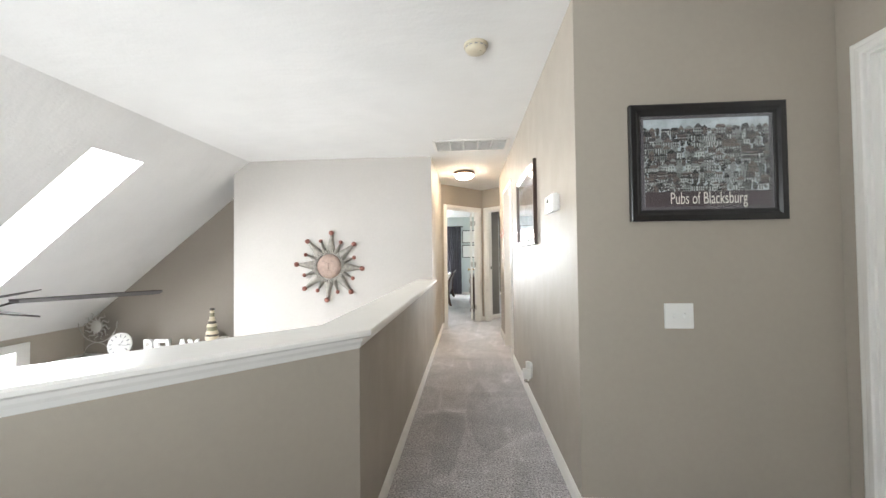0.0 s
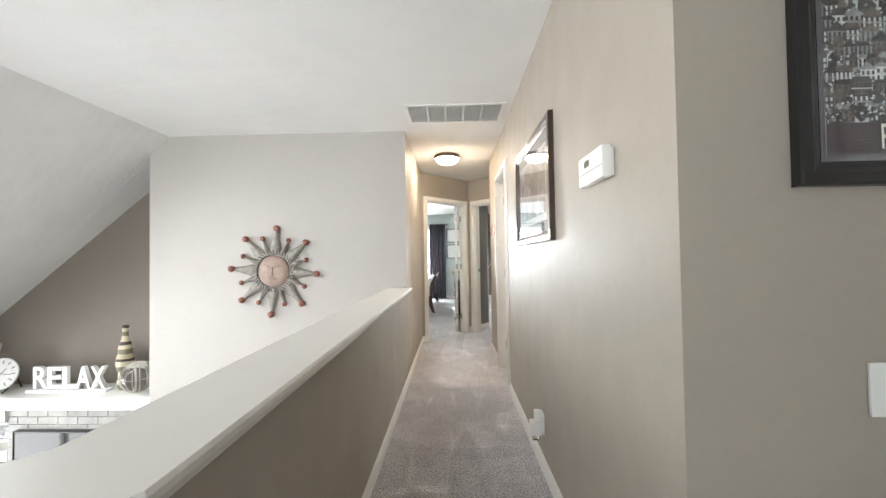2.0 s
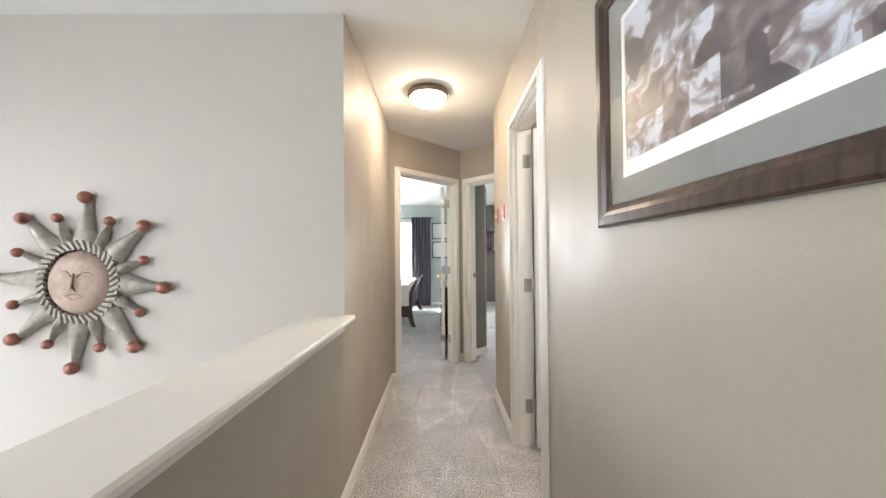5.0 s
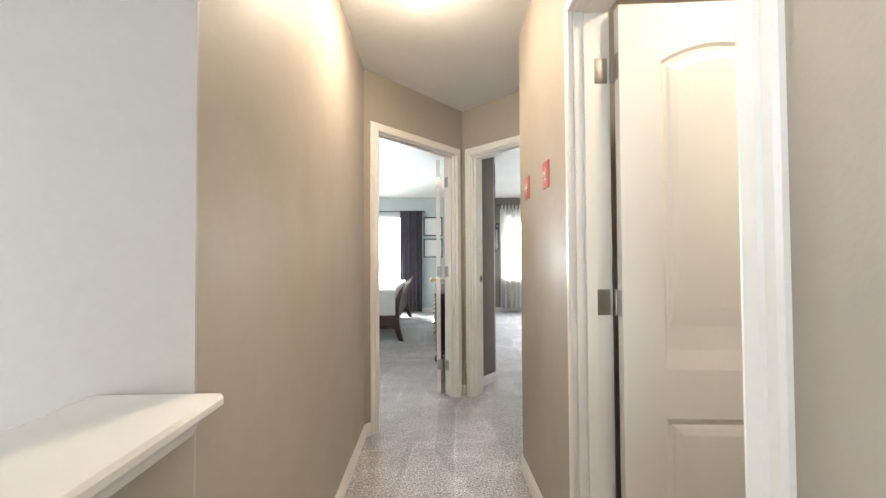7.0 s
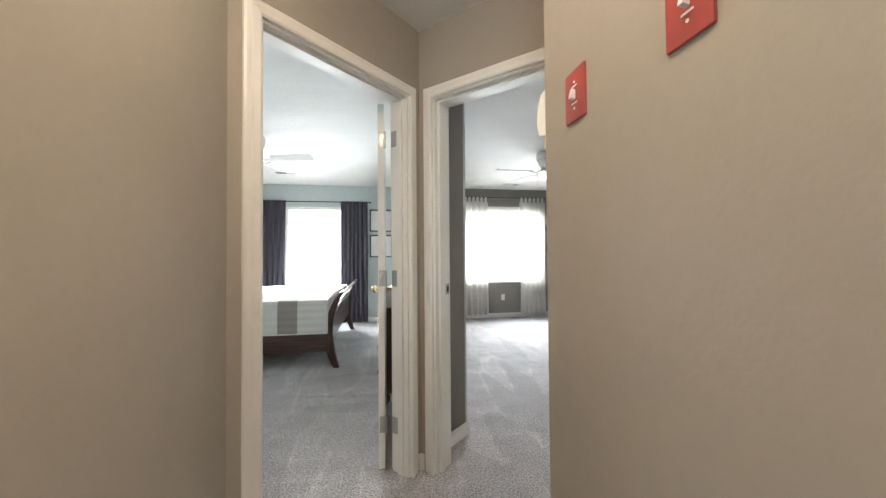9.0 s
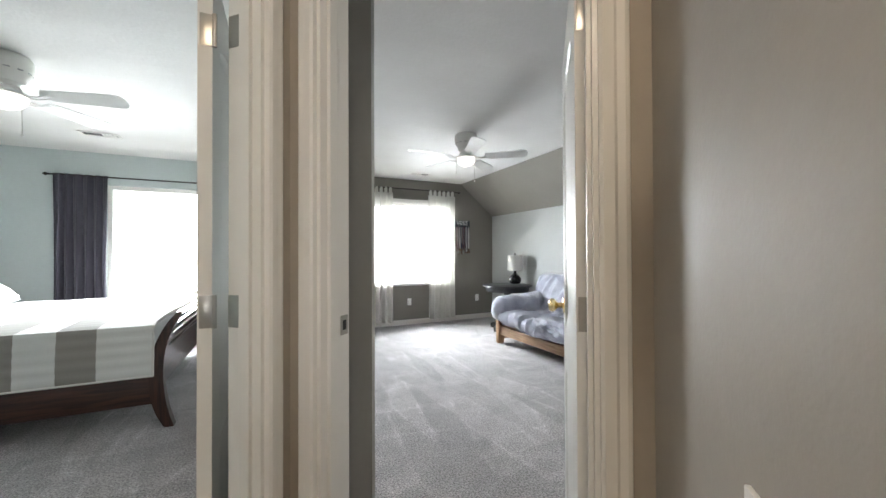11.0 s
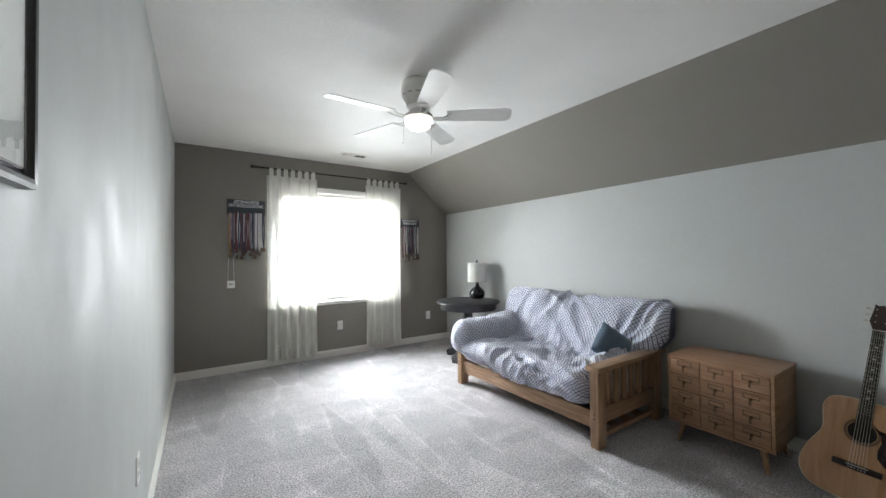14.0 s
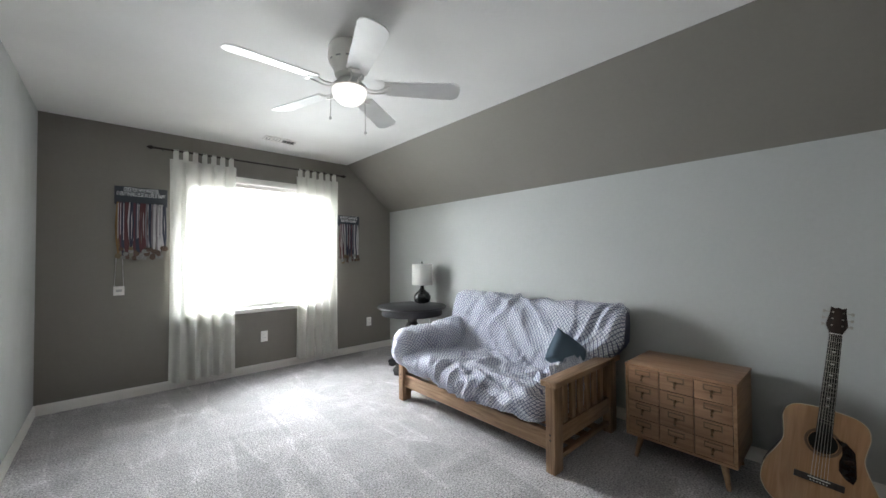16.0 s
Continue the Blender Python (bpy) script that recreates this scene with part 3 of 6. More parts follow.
window("window_1", 1.57, 3.11, "bright double-hung window with a white frame and sill", 0.70, 2.06)
window("window_2", -1.60, -0.60, "bright double-hung bedroom window with a white frame", 0.66, 2.06)
b = thing("window_3", pose(-5.46, 2.21, 0), "white-trimmed window of the living space below", "window", kind="structure")
for y in (-1.99, 1.935):
    part("trim_board", cube(-0.0, 0.02, y - 0.07, y + 0.07, -1.67, 0.17, bevel=0.003), TRIM, b)
part("trim_board", cube(0.0, 0.022, -2.06, 2.005, 0.17, 0.20, bevel=0.003), TRIM, b)
part("head_board", cube(0.0, 0.02, -1.92, 1.865, 0.10, 0.17), TRIM, b)
for y in (-0.66, 0.66):
    part("mullion", cube(-0.1, -0.04, y - 0.03, y + 0.03, -1.6, 0.1), TRIM, b)
backdrop = structure("backdrop", prism([(-8, 14.5), (9, 14.5), (9, 14.6), (-8, 14.6)], -3, 7), SKYGLOW, "blown-out bright sky outside the windows", "sky")
sk = prism([(-8.6, -3), (-8.5, -3), (-8.5, 13), (-8.6, 13)], -4, 6)
structure("backdrop_west", sk, SKYGLOW, "blown-out bright sky outside the living space", "sky")
structure("backdrop_top", prism([(-9, -3), (-2.8, -3), (-2.8, 8), (-9, 8)], 6.0, 6.1), SKYGLOW, "blown-out bright sky over the skylight", "sky")

# ---- things: helpers ----
def text_mesh(body, size, depth, mat, name, parent, m, label="", width=None, align="CENTER", bold=0.018):
    cu = bpy.data.curves.new(name, "FONT")
    cu.body, cu.size, cu.extrude, cu.align_x, cu.align_y = body, size, depth, align, "CENTER"
    cu.offset = size * bold
    tmp = new(name, cu)
    bpy.context.view_layer.update()
    me = bpy.data.meshes.new_from_object(tmp.evaluated_get(bpy.context.evaluated_depsgraph_get()))
    bpy.data.objects.remove(tmp)
    bpy.data.curves.remove(cu)
    me.materials.clear()
    me.materials.append(mat)
    ob = new(name, me)
    ob.parent = parent
    xs = [v.co.x for v in me.vertices]
    k = width / (max(xs) - min(xs)) if width else 1
    ob.matrix_basis = m @ Matrix.Diagonal((k, 1, 1, 1))
    if label:
        ob["label"] = label
    return ob


def wall_at(x, y, z, facing):
    """A pose on a wall: local x to the viewer's right, local z up, local y into the wall; facing: degrees the viewer looks along."""
    return pose(x, y, z, 0, 0, facing - 90)


def ring_frame(w, h, width, depth, lip=0.006):
    """A mitred picture frame round a w by h outer size, back at y = 0, face towards -y."""
    prof = [(0, 0), (0, -depth), (0.006, -depth - 0.003), (width * 0.5, -depth - 0.002), (width * 0.72, -depth + 0.006), (width - 0.004, -depth + 0.008), (width, -depth + 0.012), (width, 0)]
    bm = bmesh.new()
    rings = []
    for sx, sz in ((-1, -1), (1, -1), (1, 1), (-1, 1)):
        rings.append([bm.verts.new((sx * (w / 2 - o), y, sz * (h / 2 - o))) for o, y in prof])
    for i in range(4):
        a, b = rings[i], rings[(i + 1) % 4]
        for k in range(len(prof)):
            j = (k + 1) % len(prof)
            bm.faces.new((a[k], a[j], b[j], b[k]))
    return bm


def busy_print(name, tones, scale, sky=0.0, seed=0.0):
    """A printed picture: many small shapes in a few tones, paler towards its top when sky is set."""
    m = bpy.data.materials.new(name)
    m.use_nodes = True
    n, l = m.node_tree.nodes, m.node_tree.links
    b = n["Principled BSDF"]
    b.inputs["Roughness"].default_value = 0.35
    tc, mp = n.new("ShaderNodeTexCoord"), n.new("ShaderNodeMapping")
    mp.inputs["Location"].default_value = (seed, seed * 2, seed)
    l.new(tc.outputs["Object"], mp.inputs["Vector"])
    v = n.new("ShaderNodeTexVoronoi")
    v.distance = "CHEBYCHEV"
    v.inputs["Scale"].default_value = scale
    t = n.new("ShaderNodeTexNoise")
    t.inputs["Scale"].default_value, t.inputs["Detail"].default_value, t.inputs["Distortion"].default_value = scale * 1.2, 8, 1.5
    l.new(mp.outputs[0], v.inputs["Vector"]), l.new(mp.outputs[0], t.inputs["Vector"])
    s = n.new("ShaderNodeSeparateColor")
    l.new(v.outputs["Color"], s.inputs[0])
    mix = n.new("ShaderNodeMath")
    mix.operation = "MULTIPLY_ADD"
    l.new(s.outputs[0], mix.inputs[0]), l.new(t.outputs["Fac"], mix.inputs[2])
    mix.inputs[1].default_value = 0.45
    last = mix.outputs[0]
    if sky:
        sx = n.new("ShaderNodeSeparateXYZ")
        l.new(tc.outputs["Object"], sx.inputs[0])
        r = n.new("ShaderNodeMapRange")
        r.inputs["From Min"].default_value, r.inputs["From Max"].default_value = sky - 0.04, sky + 0.03
        r.inputs["To Max"].default_value = 0.45
        add = n.new("ShaderNodeMath")
        l.new(sx.outputs[2], r.inputs["Value"]), l.new(r.outputs[0], add.inputs[0]), l.new(last, add.inputs[1])
        last = add.outputs[0]
    ramp = n.new("ShaderNodeValToRGB")
    while len(ramp.color_ramp.elements) < len(tones):
        ramp.color_ramp.elements.new(0.5)
    for i, c in enumerate(tones):
        ramp.color_ramp.elements[i].position, ramp.color_ramp.elements[i].color = 0.38 + 0.62 * i / (len(tones) - 1), (*c, 1)
    l.new(last, ramp.inputs[0]), l.new(ramp.outputs[0], b.inputs["Base Color"])
    return m


def clear_glass(name, rough=0.0):
    m = bpy.data.materials.new(name)
    m.use_nodes = True
    b = m.node_tree.nodes["Principled BSDF"]
    b.inputs["Transmission Weight"].default_value, b.inputs["Roughness"].default_value, b.inputs["IOR"].default_value = 1.0, rough, 1.45
    b.inputs["Base Color"].default_value = (0.97, 0.99, 0.98, 1)
    return m


def fabric(name, color, translucent=0.0, weave=220.0):
    m = shader(name, color, 0.9, vary=0.05, scale=5, bump=0.0006, bump_scale=weave, fine=0.06, fine_scale=weave)
    n, l = m.node_tree.nodes, m.node_tree.links
    b = n["Principled BSDF"]
    b.inputs["Sheen Weight"].default_value = 0.15
    if translucent:
        t = n.new("ShaderNodeBsdfTranslucent")
        t.inputs["Color"].default_value = (*[min(1, c * 1.1) for c in color], 1)
        x = n.new("ShaderNodeMixShader")
        x.inputs[0].default_value = translucent
        l.new(b.outputs[0], x.inputs[1]), l.new(t.outputs[0], x.inputs[2]), l.new(x.outputs[0], n["Material Output"].inputs["Surface"])
    return m


GLASS = clear_glass("clear_glass")
MATW = shader("white_mat_board", (0.78, 0.77, 0.75), 0.8, vary=0.02)
MATD = shader("dark_mat_board", (0.09, 0.08, 0.09), 0.8, vary=0.05)
INK = shader("cream_lettering", (0.74, 0.70, 0.62), 0.6, vary=0.0)
WHITE_INK = shader("white_lettering", (0.85, 0.85, 0.85), 0.6, vary=0.0)
GREY_INK = shader("grey_marks", (0.25, 0.25, 0.26), 0.6, vary=0.0)


def framed(name, m, w, h, fw, depth, frame_mat, fill, label, mat=None, mat_width=0.0, glass=True):
    """A picture hung on a wall: frame, mat, print and pane."""
    root = thing(name, m, label, "picture")
    part("frame", ring_frame(w, h, fw, depth), frame_mat, root, smooth=False)
    part("backing", cube(-w / 2 + 0.004, w / 2 - 0.004, -0.006, -0.001, -h / 2 + 0.004, h / 2 - 0.004), MATD, root)
    iw, ih = w / 2 - fw, h / 2 - fw
    if mat:
        bm = bmesh.new()
        for a, b, c, d in ((-iw, -iw + mat_width, -ih, ih), (iw - mat_width, iw, -ih, ih), (-iw + mat_width, iw - mat_width, ih - mat_width, ih), (-iw + mat_width, iw - mat_width, -ih, -ih + mat_width)):
            box(bm, a, b, -0.0095, -0.007, c, d)
        part("mat_board", bm, mat, root, smooth=False)
    part("print", cube(-iw, iw, -0.0068, -0.0062, -ih, ih), fill, root)
    if glass:
        g = part("glass_pane", cube(-iw, iw, -0.0125, -0.0108, -ih, ih), GLASS, root)
        g.visible_shadow = False
    return root


def switch_plate(name, m, toggles, label, w=None, plate=PLASTIC, lever=PLASTIC):
    w = w or 0.07 + 0.046 * (toggles - 1)
    root = thing(name, m, label, "light switch")
    part("plate", cube(-w / 2, w / 2, -0.006, 0.001, -0.0575, 0.0575, bevel=0.0025), plate, root)
    for i in range(toggles):
        x = (i - (toggles - 1) / 2) * 0.046
        part("toggle", cube(x - 0.005, x + 0.005, -0.017, -0.004, -0.010, 0.012, bevel=0.002, m=pose(0, 0, 0.002 if i % 2 else -0.002, 12 if i % 2 else -12, 0, 0)), lever, root)
        for z in (-0.03, 0.03):
            part("screw", lathe([(0, -0.0005), (0.0032, -0.0005), (0.003, 0.0008), (0, 0.001)], 10), lever, root, m=pose(x, -0.006, z, 90, 0, 0))
    return root


def outlet(name, m, label):
    root = thing(name, m, label, "outlet")
    part("plate", cube(-0.035, 0.035, -0.006, 0.001, -0.0575, 0.0575, bevel=0.0025), PLASTIC, root)
    for z in (-0.02, 0.02):
        part("socket", cube(-0.016, 0.016, -0.0085, -0.004, z - 0.014, z + 0.014, bevel=0.004), PLASTIC, root)
        for x in (-0.0065, 0.0065):
            part("slot", cube(x - 0.001, x + 0.001, -0.0092, -0.008, z - 0.002, z + 0.006), GREY_INK, root)
    return root


# ---- landing and hall ----
def town_scene(root, w, z0, z1):
    """A printed town: rows of gabled houses, windows, trees and bushes, in flat inks."""
    inks = [shader("print_ink_" + k, c, 0.45, vary=0.25, scale=70, object_space=True) for k, c in
            (("black", (0.012, 0.011, 0.012)), ("charcoal", (0.045, 0.043, 0.043)), ("brown", (0.12, 0.088, 0.08)), ("grey", (0.20, 0.205, 0.20)), ("pale", (0.46, 0.47, 0.46)))]
    bm = bmesh.new()
    rnd = random.Random(12)

    def flat(k, pts, y):
        pts = [(min(w, max(-w, x)), min(z1, max(z0, z))) for x, z in pts]
        if max(p[0] for p in pts) - min(p[0] for p in pts) > 0.0008 and max(p[1] for p in pts) - min(p[1] for p in pts) > 0.0008:
            bm.faces.new([bm.verts.new((x, y, z)) for x, z in pts]).material_index = k

    def tree(x, z, r, k, y):
        flat(k, [(x + r * rnd.uniform(0.55, 1.1) * math.cos(0.57 * i), z + 1.25 * r * rnd.uniform(0.55, 1.1) * math.sin(0.57 * i)) for i in range(11)], y)
        for _ in range(7):
            a, b, d = x + rnd.uniform(-0.7, 0.7) * r, z + rnd.uniform(-0.8, 0.9) * r, rnd.uniform(0.002, 0.005)
            flat(rnd.choice((3, 4, 1)), [(a - d, b), (a, b - d * 0.6), (a + d, b + d * 0.3), (a, b + d)], y - 0.0001)

    rows = 10
    for q in range(rows):
        y, base = -0.0071 - 0.00023 * q, z1 - 0.075 - (z1 - z0 - 0.075) * q / (rows - 1)
        x = -w - rnd.uniform(0, 0.03)
        while x < w:
            hw, hh = rnd.uniform(0.018, 0.046), rnd.uniform(0.018, 0.034)
            if rnd.random() < 0.22:
                tree(x + hw / 2, base + 0.02, hw * 0.5, rnd.choice((0, 1, 1, 3)), y)
            else:
                wall, roof = rnd.choice((1, 1, 2, 2, 3, 3, 4)), rnd.choice((0, 1, 2, 3))
                flat(wall, [(x, base), (x + hw, base), (x + hw, base + hh), (x, base + hh)], y)
                up = rnd.uniform(0.010, 0.024)
                if rnd.random() < 0.6:
                    flat(roof, [(x - 0.003, base + hh), (x + hw + 0.003, base + hh), (x + hw / 2, base + hh + up)], y - 0.00005)
                else:
                    flat(roof, [(x - 0.003, base + hh), (x + hw + 0.003, base + hh), (x + hw - 0.006, base + hh + up * 0.7), (x + 0.006, base + hh + up * 0.7)], y - 0.00005)
                cols = max(2, int(hw / 0.009))
                for i in range(cols):
                    for j in range(2):
                        a, b = x + hw * (i + 0.5) / cols, base + hh * (0.28 + 0.45 * j)
                        flat(0 if wall > 1 else 4, [(a - 0.0024, b - 0.0045), (a + 0.0024, b - 0.0045), (a + 0.0024, b + 0.0045), (a - 0.0024, b + 0.0045)], y - 0.0001)
                if rnd.random() < 0.4:
                    flat(rnd.choice((0, 4)), [(x, base + hh * 0.48), (x + hw, base + hh * 0.48), (x + hw, base + hh * 0.54), (x, base + hh * 0.54)], y - 0.00012)
            x += hw * rnd.uniform(0.8, 1.08)
    for i in range(20):
        tree(-w + rnd.uniform(0, 0.6 * w) if i < 12 else rnd.uniform(-w, w), z0 + rnd.uniform(0.004, 0.035), rnd.uniform(0.008, 0.016), rnd.choice((0, 1, 3)), -0.0094)
    tagged(part("printed_town", bm, inks, root, smooth=False), kind="stuff")


poster = framed("framed_poster", wall_at(1.117, 1.757, 1.626, 90), 0.684, 0.538, 0.052, 0.022, BLACK,
                shader("pale_print_sky", (0.40, 0.43, 0.45), 0.4, vary=0.3, scale=14, object_space=True),
                "black-framed grey town print with lettered title", MATD, 0.014)
town_scene(poster, 0.275, -0.134, 0.203)
part("title_band", cube(-0.275, 0.275, -0.0105, -0.0099, -0.203, -0.134), shader("maroon_band", (0.045, 0.028, 0.034), 0.4, vary=0.1, scale=30), poster)
text_mesh("Pubs of Blacksburg", 0.078, 0.0002, INK, "title", poster, pose(0.005, -0.0107, -0.168, 90, 0, 0), "cream hand-lettered title", 0.335, bold=0.0)
switch_plate("light_switch", wall_at(0.983, 1.757, 0.922, 90), 2, "white double toggle light switch plate", 0.127)

det = thing("smoke_detector", pose(0.085, 2.125, H), "cream plastic round smoke detector on the ceiling", "smoke detector")
CREAM = shader("aged_cream_plastic", (0.56, 0.50, 0.38), 0.4, vary=0.04, scale=20)
part("base", lathe([(0, 0.001), (0.072, 0.001), (0.072, -0.008), (0.068, -0.012), (0, -0.012)], 40), CREAM, det)
part("body", lathe([(0.062, -0.010), (0.062, -0.026), (0.056, -0.036), (0.040, -0.044), (0.02, -0.047), (0, -0.0475)], 40), CREAM, det)
for k in range(12):
    a = k * 30
    part("vent_slot", cube(0.0615, 0.0630, -0.009, 0.009, -0.024, -0.018), GREY_INK, det, m=pose(0, 0, 0, 0, 0, a))
part("test_button", lathe([(0.010, -0.044), (0.010, -0.049), (0, -0.050)], 16), CREAM, det, m=pose(0.02, -0.02, 0))

vent = thing("return_air_grille", pose(0.07, 4.035, H), "white return-air grille with five bays in the hall ceiling", "air vent")
W2, D2_ = 0.41, 0.205
bm = bmesh.new()
for a, b, c, d in ((-W2, W2, -D2_, -D2_ + 0.03), (-W2, W2, D2_ - 0.03, D2_), (-W2, -W2 + 0.03, -D2_ + 0.03, D2_ - 0.03), (W2 - 0.03, W2, -D2_ + 0.03, D2_ - 0.03)):
    box(bm, a, b, c, d, -0.010, 0.001, 0.003)
part("frame", bm, TRIM, vent, smooth=False)
part("backing", cube(-W2 + 0.02, W2 - 0.02, -D2_ + 0.02, D2_ - 0.02, 0.0, 0.001), shader("duct_grey", (0.32, 0.32, 0.32), 0.8), vent)
for k in range(1, 5):
    x = -W2 + 0.03 + (2 * W2 - 0.06) * k / 5
    part("divider", cube(x - 0.007, x + 0.007, -D2_ + 0.03, D2_ - 0.03, -0.009, 0.0), TRIM, vent)
slat = mesh_of("slat", cube(-W2 + 0.03, W2 - 0.03, -0.0066, 0.0066, -0.0008, 0.0008), TRIM)
for k in range(26):
    o = new("slat", slat)
    o.parent = vent
    o.matrix_basis = pose(0, -D2_ + 0.037 + k * (2 * D2_ - 0.074) / 25, -0.005, 24, 0, 0)

WARM = (1.0, 0.835, 0.65)
lamp = thing("flush_ceiling_lamp", pose(-0.015, 5.32, H) @ Matrix.Diagonal((0.93, 0.93, 0.95, 1)), "bronze-rimmed flush dome ceiling lamp, switched on", "ceiling lamp")
part("rim", lathe([(0, 0.0), (0.150, 0.0), (0.162, -0.010), (0.166, -0.030), (0.158, -0.046), (0.146, -0.050), (0.140, -0.044), (0, -0.02)], 48), shader("brushed_bronze", (0.20, 0.14, 0.10), 0.35, metal=0.9, vary=0.05), lamp, "brushed bronze rim")
part("glass_dome", lathe([(0.143, -0.046), (0.136, -0.066), (0.115, -0.088), (0.08, -0.104), (0.04, -0.112), (0, -0.114)], 48), glow("lit_warm_glass", WARM, 85.0), lamp, "glowing frosted glass dome")

copy_thing(lamp, pose(1.25, 4.25, H))

WALNUT = wood("dark_walnut_frame", (0.020, 0.012, 0.009), (0.07, 0.04, 0.03), axis="Z", rough=0.3)
pic2 = framed("framed_print", wall_at(RX, 3.18, 1.607, 0), 0.93, 0.635, 0.055, 0.024, WALNUT,
              busy_print("crowd_print", [(0.020, 0.018, 0.028), (0.055, 0.042, 0.052), (0.12, 0.085, 0.085), (0.22, 0.18, 0.19), (0.50, 0.50, 0.58)], 16, sky=0.18, seed=3.0), "dark-framed print of a crowd behind glass with grey and white mats",
              shader("grey_mat_board", (0.20, 0.195, 0.19), 0.8, vary=0.03), 0.06)
bm = bmesh.new()
iw, ih = 0.352, 0.205
for a, b, c, d in ((-iw, -iw + 0.016, -ih, ih), (iw - 0.016, iw, -ih, ih), (-iw + 0.016, iw - 0.016, ih - 0.016, ih), (-iw + 0.016, iw - 0.016, -ih, -ih + 0.040)):
    box(bm, a, b, -0.0082, -0.0070, c, d)
part("inner_mat", bm, MATW, pic2, "white inner mat, deeper at the bottom", smooth=False)

th = thing("thermostat", wall_at(RX, 2.165, 1.505, 0), "white wall thermostat with a small display", "thermostat")
part("base_plate", cube(-0.095, 0.095, -0.010, 0.001, -0.045, 0.045, bevel=0.004), PLASTIC, th)
part("cover", cube(-0.102, 0.102, -0.040, -0.010, -0.050, 0.050, bevel=0.006), PLASTIC, th)
part("display", cube(-0.045, 0.0, -0.0412, -0.039, 0.008, 0.030), shader("lcd_grey_green", (0.16, 0.17, 0.14), 0.2, vary=0), th, "grey display window")
part("seam", cube(-0.099, 0.099, -0.0406, -0.0395, -0.012, -0.010), GREY_INK, th)

outlet("outlet", wall_at(RX, 3.05, 0.27, 0), "white wall outlet near the hall floor")
fr = thing("air_freshener", wall_at(RX, 3.05, 0.25, 0), "white plug-in air freshener in the outlet", "air freshener")
part("housing", cube(-0.028, 0.028, -0.075, -0.0095, -0.05, 0.03, bevel=0.012), PLASTIC, fr)
part("vent_cap", cube(-0.018, 0.018, -0.05, -0.012, 0.025, 0.09, bevel=0.010), PLASTIC, fr)
part("oil_bottle", cube(-0.016, 0.016, -0.062, -0.022, -0.078, -0.046, bevel=0.006), GLASS, fr)

RED = shader("red_enamel", (0.40, 0.075, 0.065), 0.35, vary=0.06, scale=30)
for y in (5.595, 5.287):
    pl = switch_plate("light_switch", wall_at(RX, y, 1.531, 0), 1, "red enamel switch plate with a white toggle", 0.082, RED, PLASTIC)
    tagged(pl, "red enamel switch plate with a white toggle", "light switch", "red switch plates on the hall wall")
    for z in (-0.018, 0.020):
        part("raised_bar", cube(-0.011, 0.011, -0.0072, -0.0055, z - 0.0018, z + 0.0018, bevel=0.0006), WHITE_INK, pl, "worn white bar")

JOG = frame_of((EX, EY), (RX, 5.755))
ch = thing("door_chime", JOG @ pose(0.48, 0, 1.58), "white plastic door chime cover beside a doorway", "door chime")
SIDE = Matrix(((0, 0, 1, 0), (1, 0, 0, 0), (0, 1, 0, 0), (0, 0, 0, 1)))
part("cover", prism([(0.001, -0.058), (-0.050, -0.055), (-0.056, -0.02), (-0.053, 0.03), (-0.044, 0.065), (-0.030, 0.082), (-0.012, 0.09), (0.001, 0.09)], -0.055, 0.055, m=SIDE), PLASTIC, ch)
part("lower_box", cube(-0.048, 0.048, -0.040, 0.001, -0.095, -0.055, bevel=0.006), PLASTIC, ch)
switch_plate("light_switch", JOG @ pose(0.44, 0, 0.92), 1, "white single toggle light switch plate")

# metal sun on the stairwell wall
SUNM = shader("aged_grey_bronze", (0.235, 0.215, 0.185), 0.5, metal=0.35, vary=0.25, scale=30, bump=0.001, bump_scale=60)
COPPER = shader("rubbed_copper", (0.25, 0.105, 0.08), 0.42, metal=0.5, vary=0.22, scale=40)
FACE = shader("weathered_copper_face", (0.30, 0.215, 0.175), 0.55, metal=0.2, vary=0.18, scale=25, bump=0.0008, bump_scale=80)
sun = thing("metal_sun_ornament", wall_at(-1.69, 4.437, 1.10, 90) @ pose(0, -0.012, 0, 0, 4, 0), "aged copper and bronze sun wall ornament with ball tips", "wall ornament")
TOP = pose(0, 0, 0, 90, 0, 0)
part("disc", lathe([(0, 0.046), (0.05, 0.045), (0.10, 0.039), (0.14, 0.025), (0.152, 0.012), (0.152, 0.0), (0, 0.0)], 48), FACE, sun, "copper-coloured domed disc", m=TOP)
strand = mesh_of("ring_strand", tube([(0.160, 0, 0.018), (0.202 * math.cos(0.13), 0.202 * math.sin(0.13), 0.018)], 0.012, 6), SUNM, True)
for k in range(40):
    o = new("ring_strand", strand)
    o.parent = sun
    o.matrix_basis = TOP @ pose(0, 0, 0, 0, 0, 9 * k)
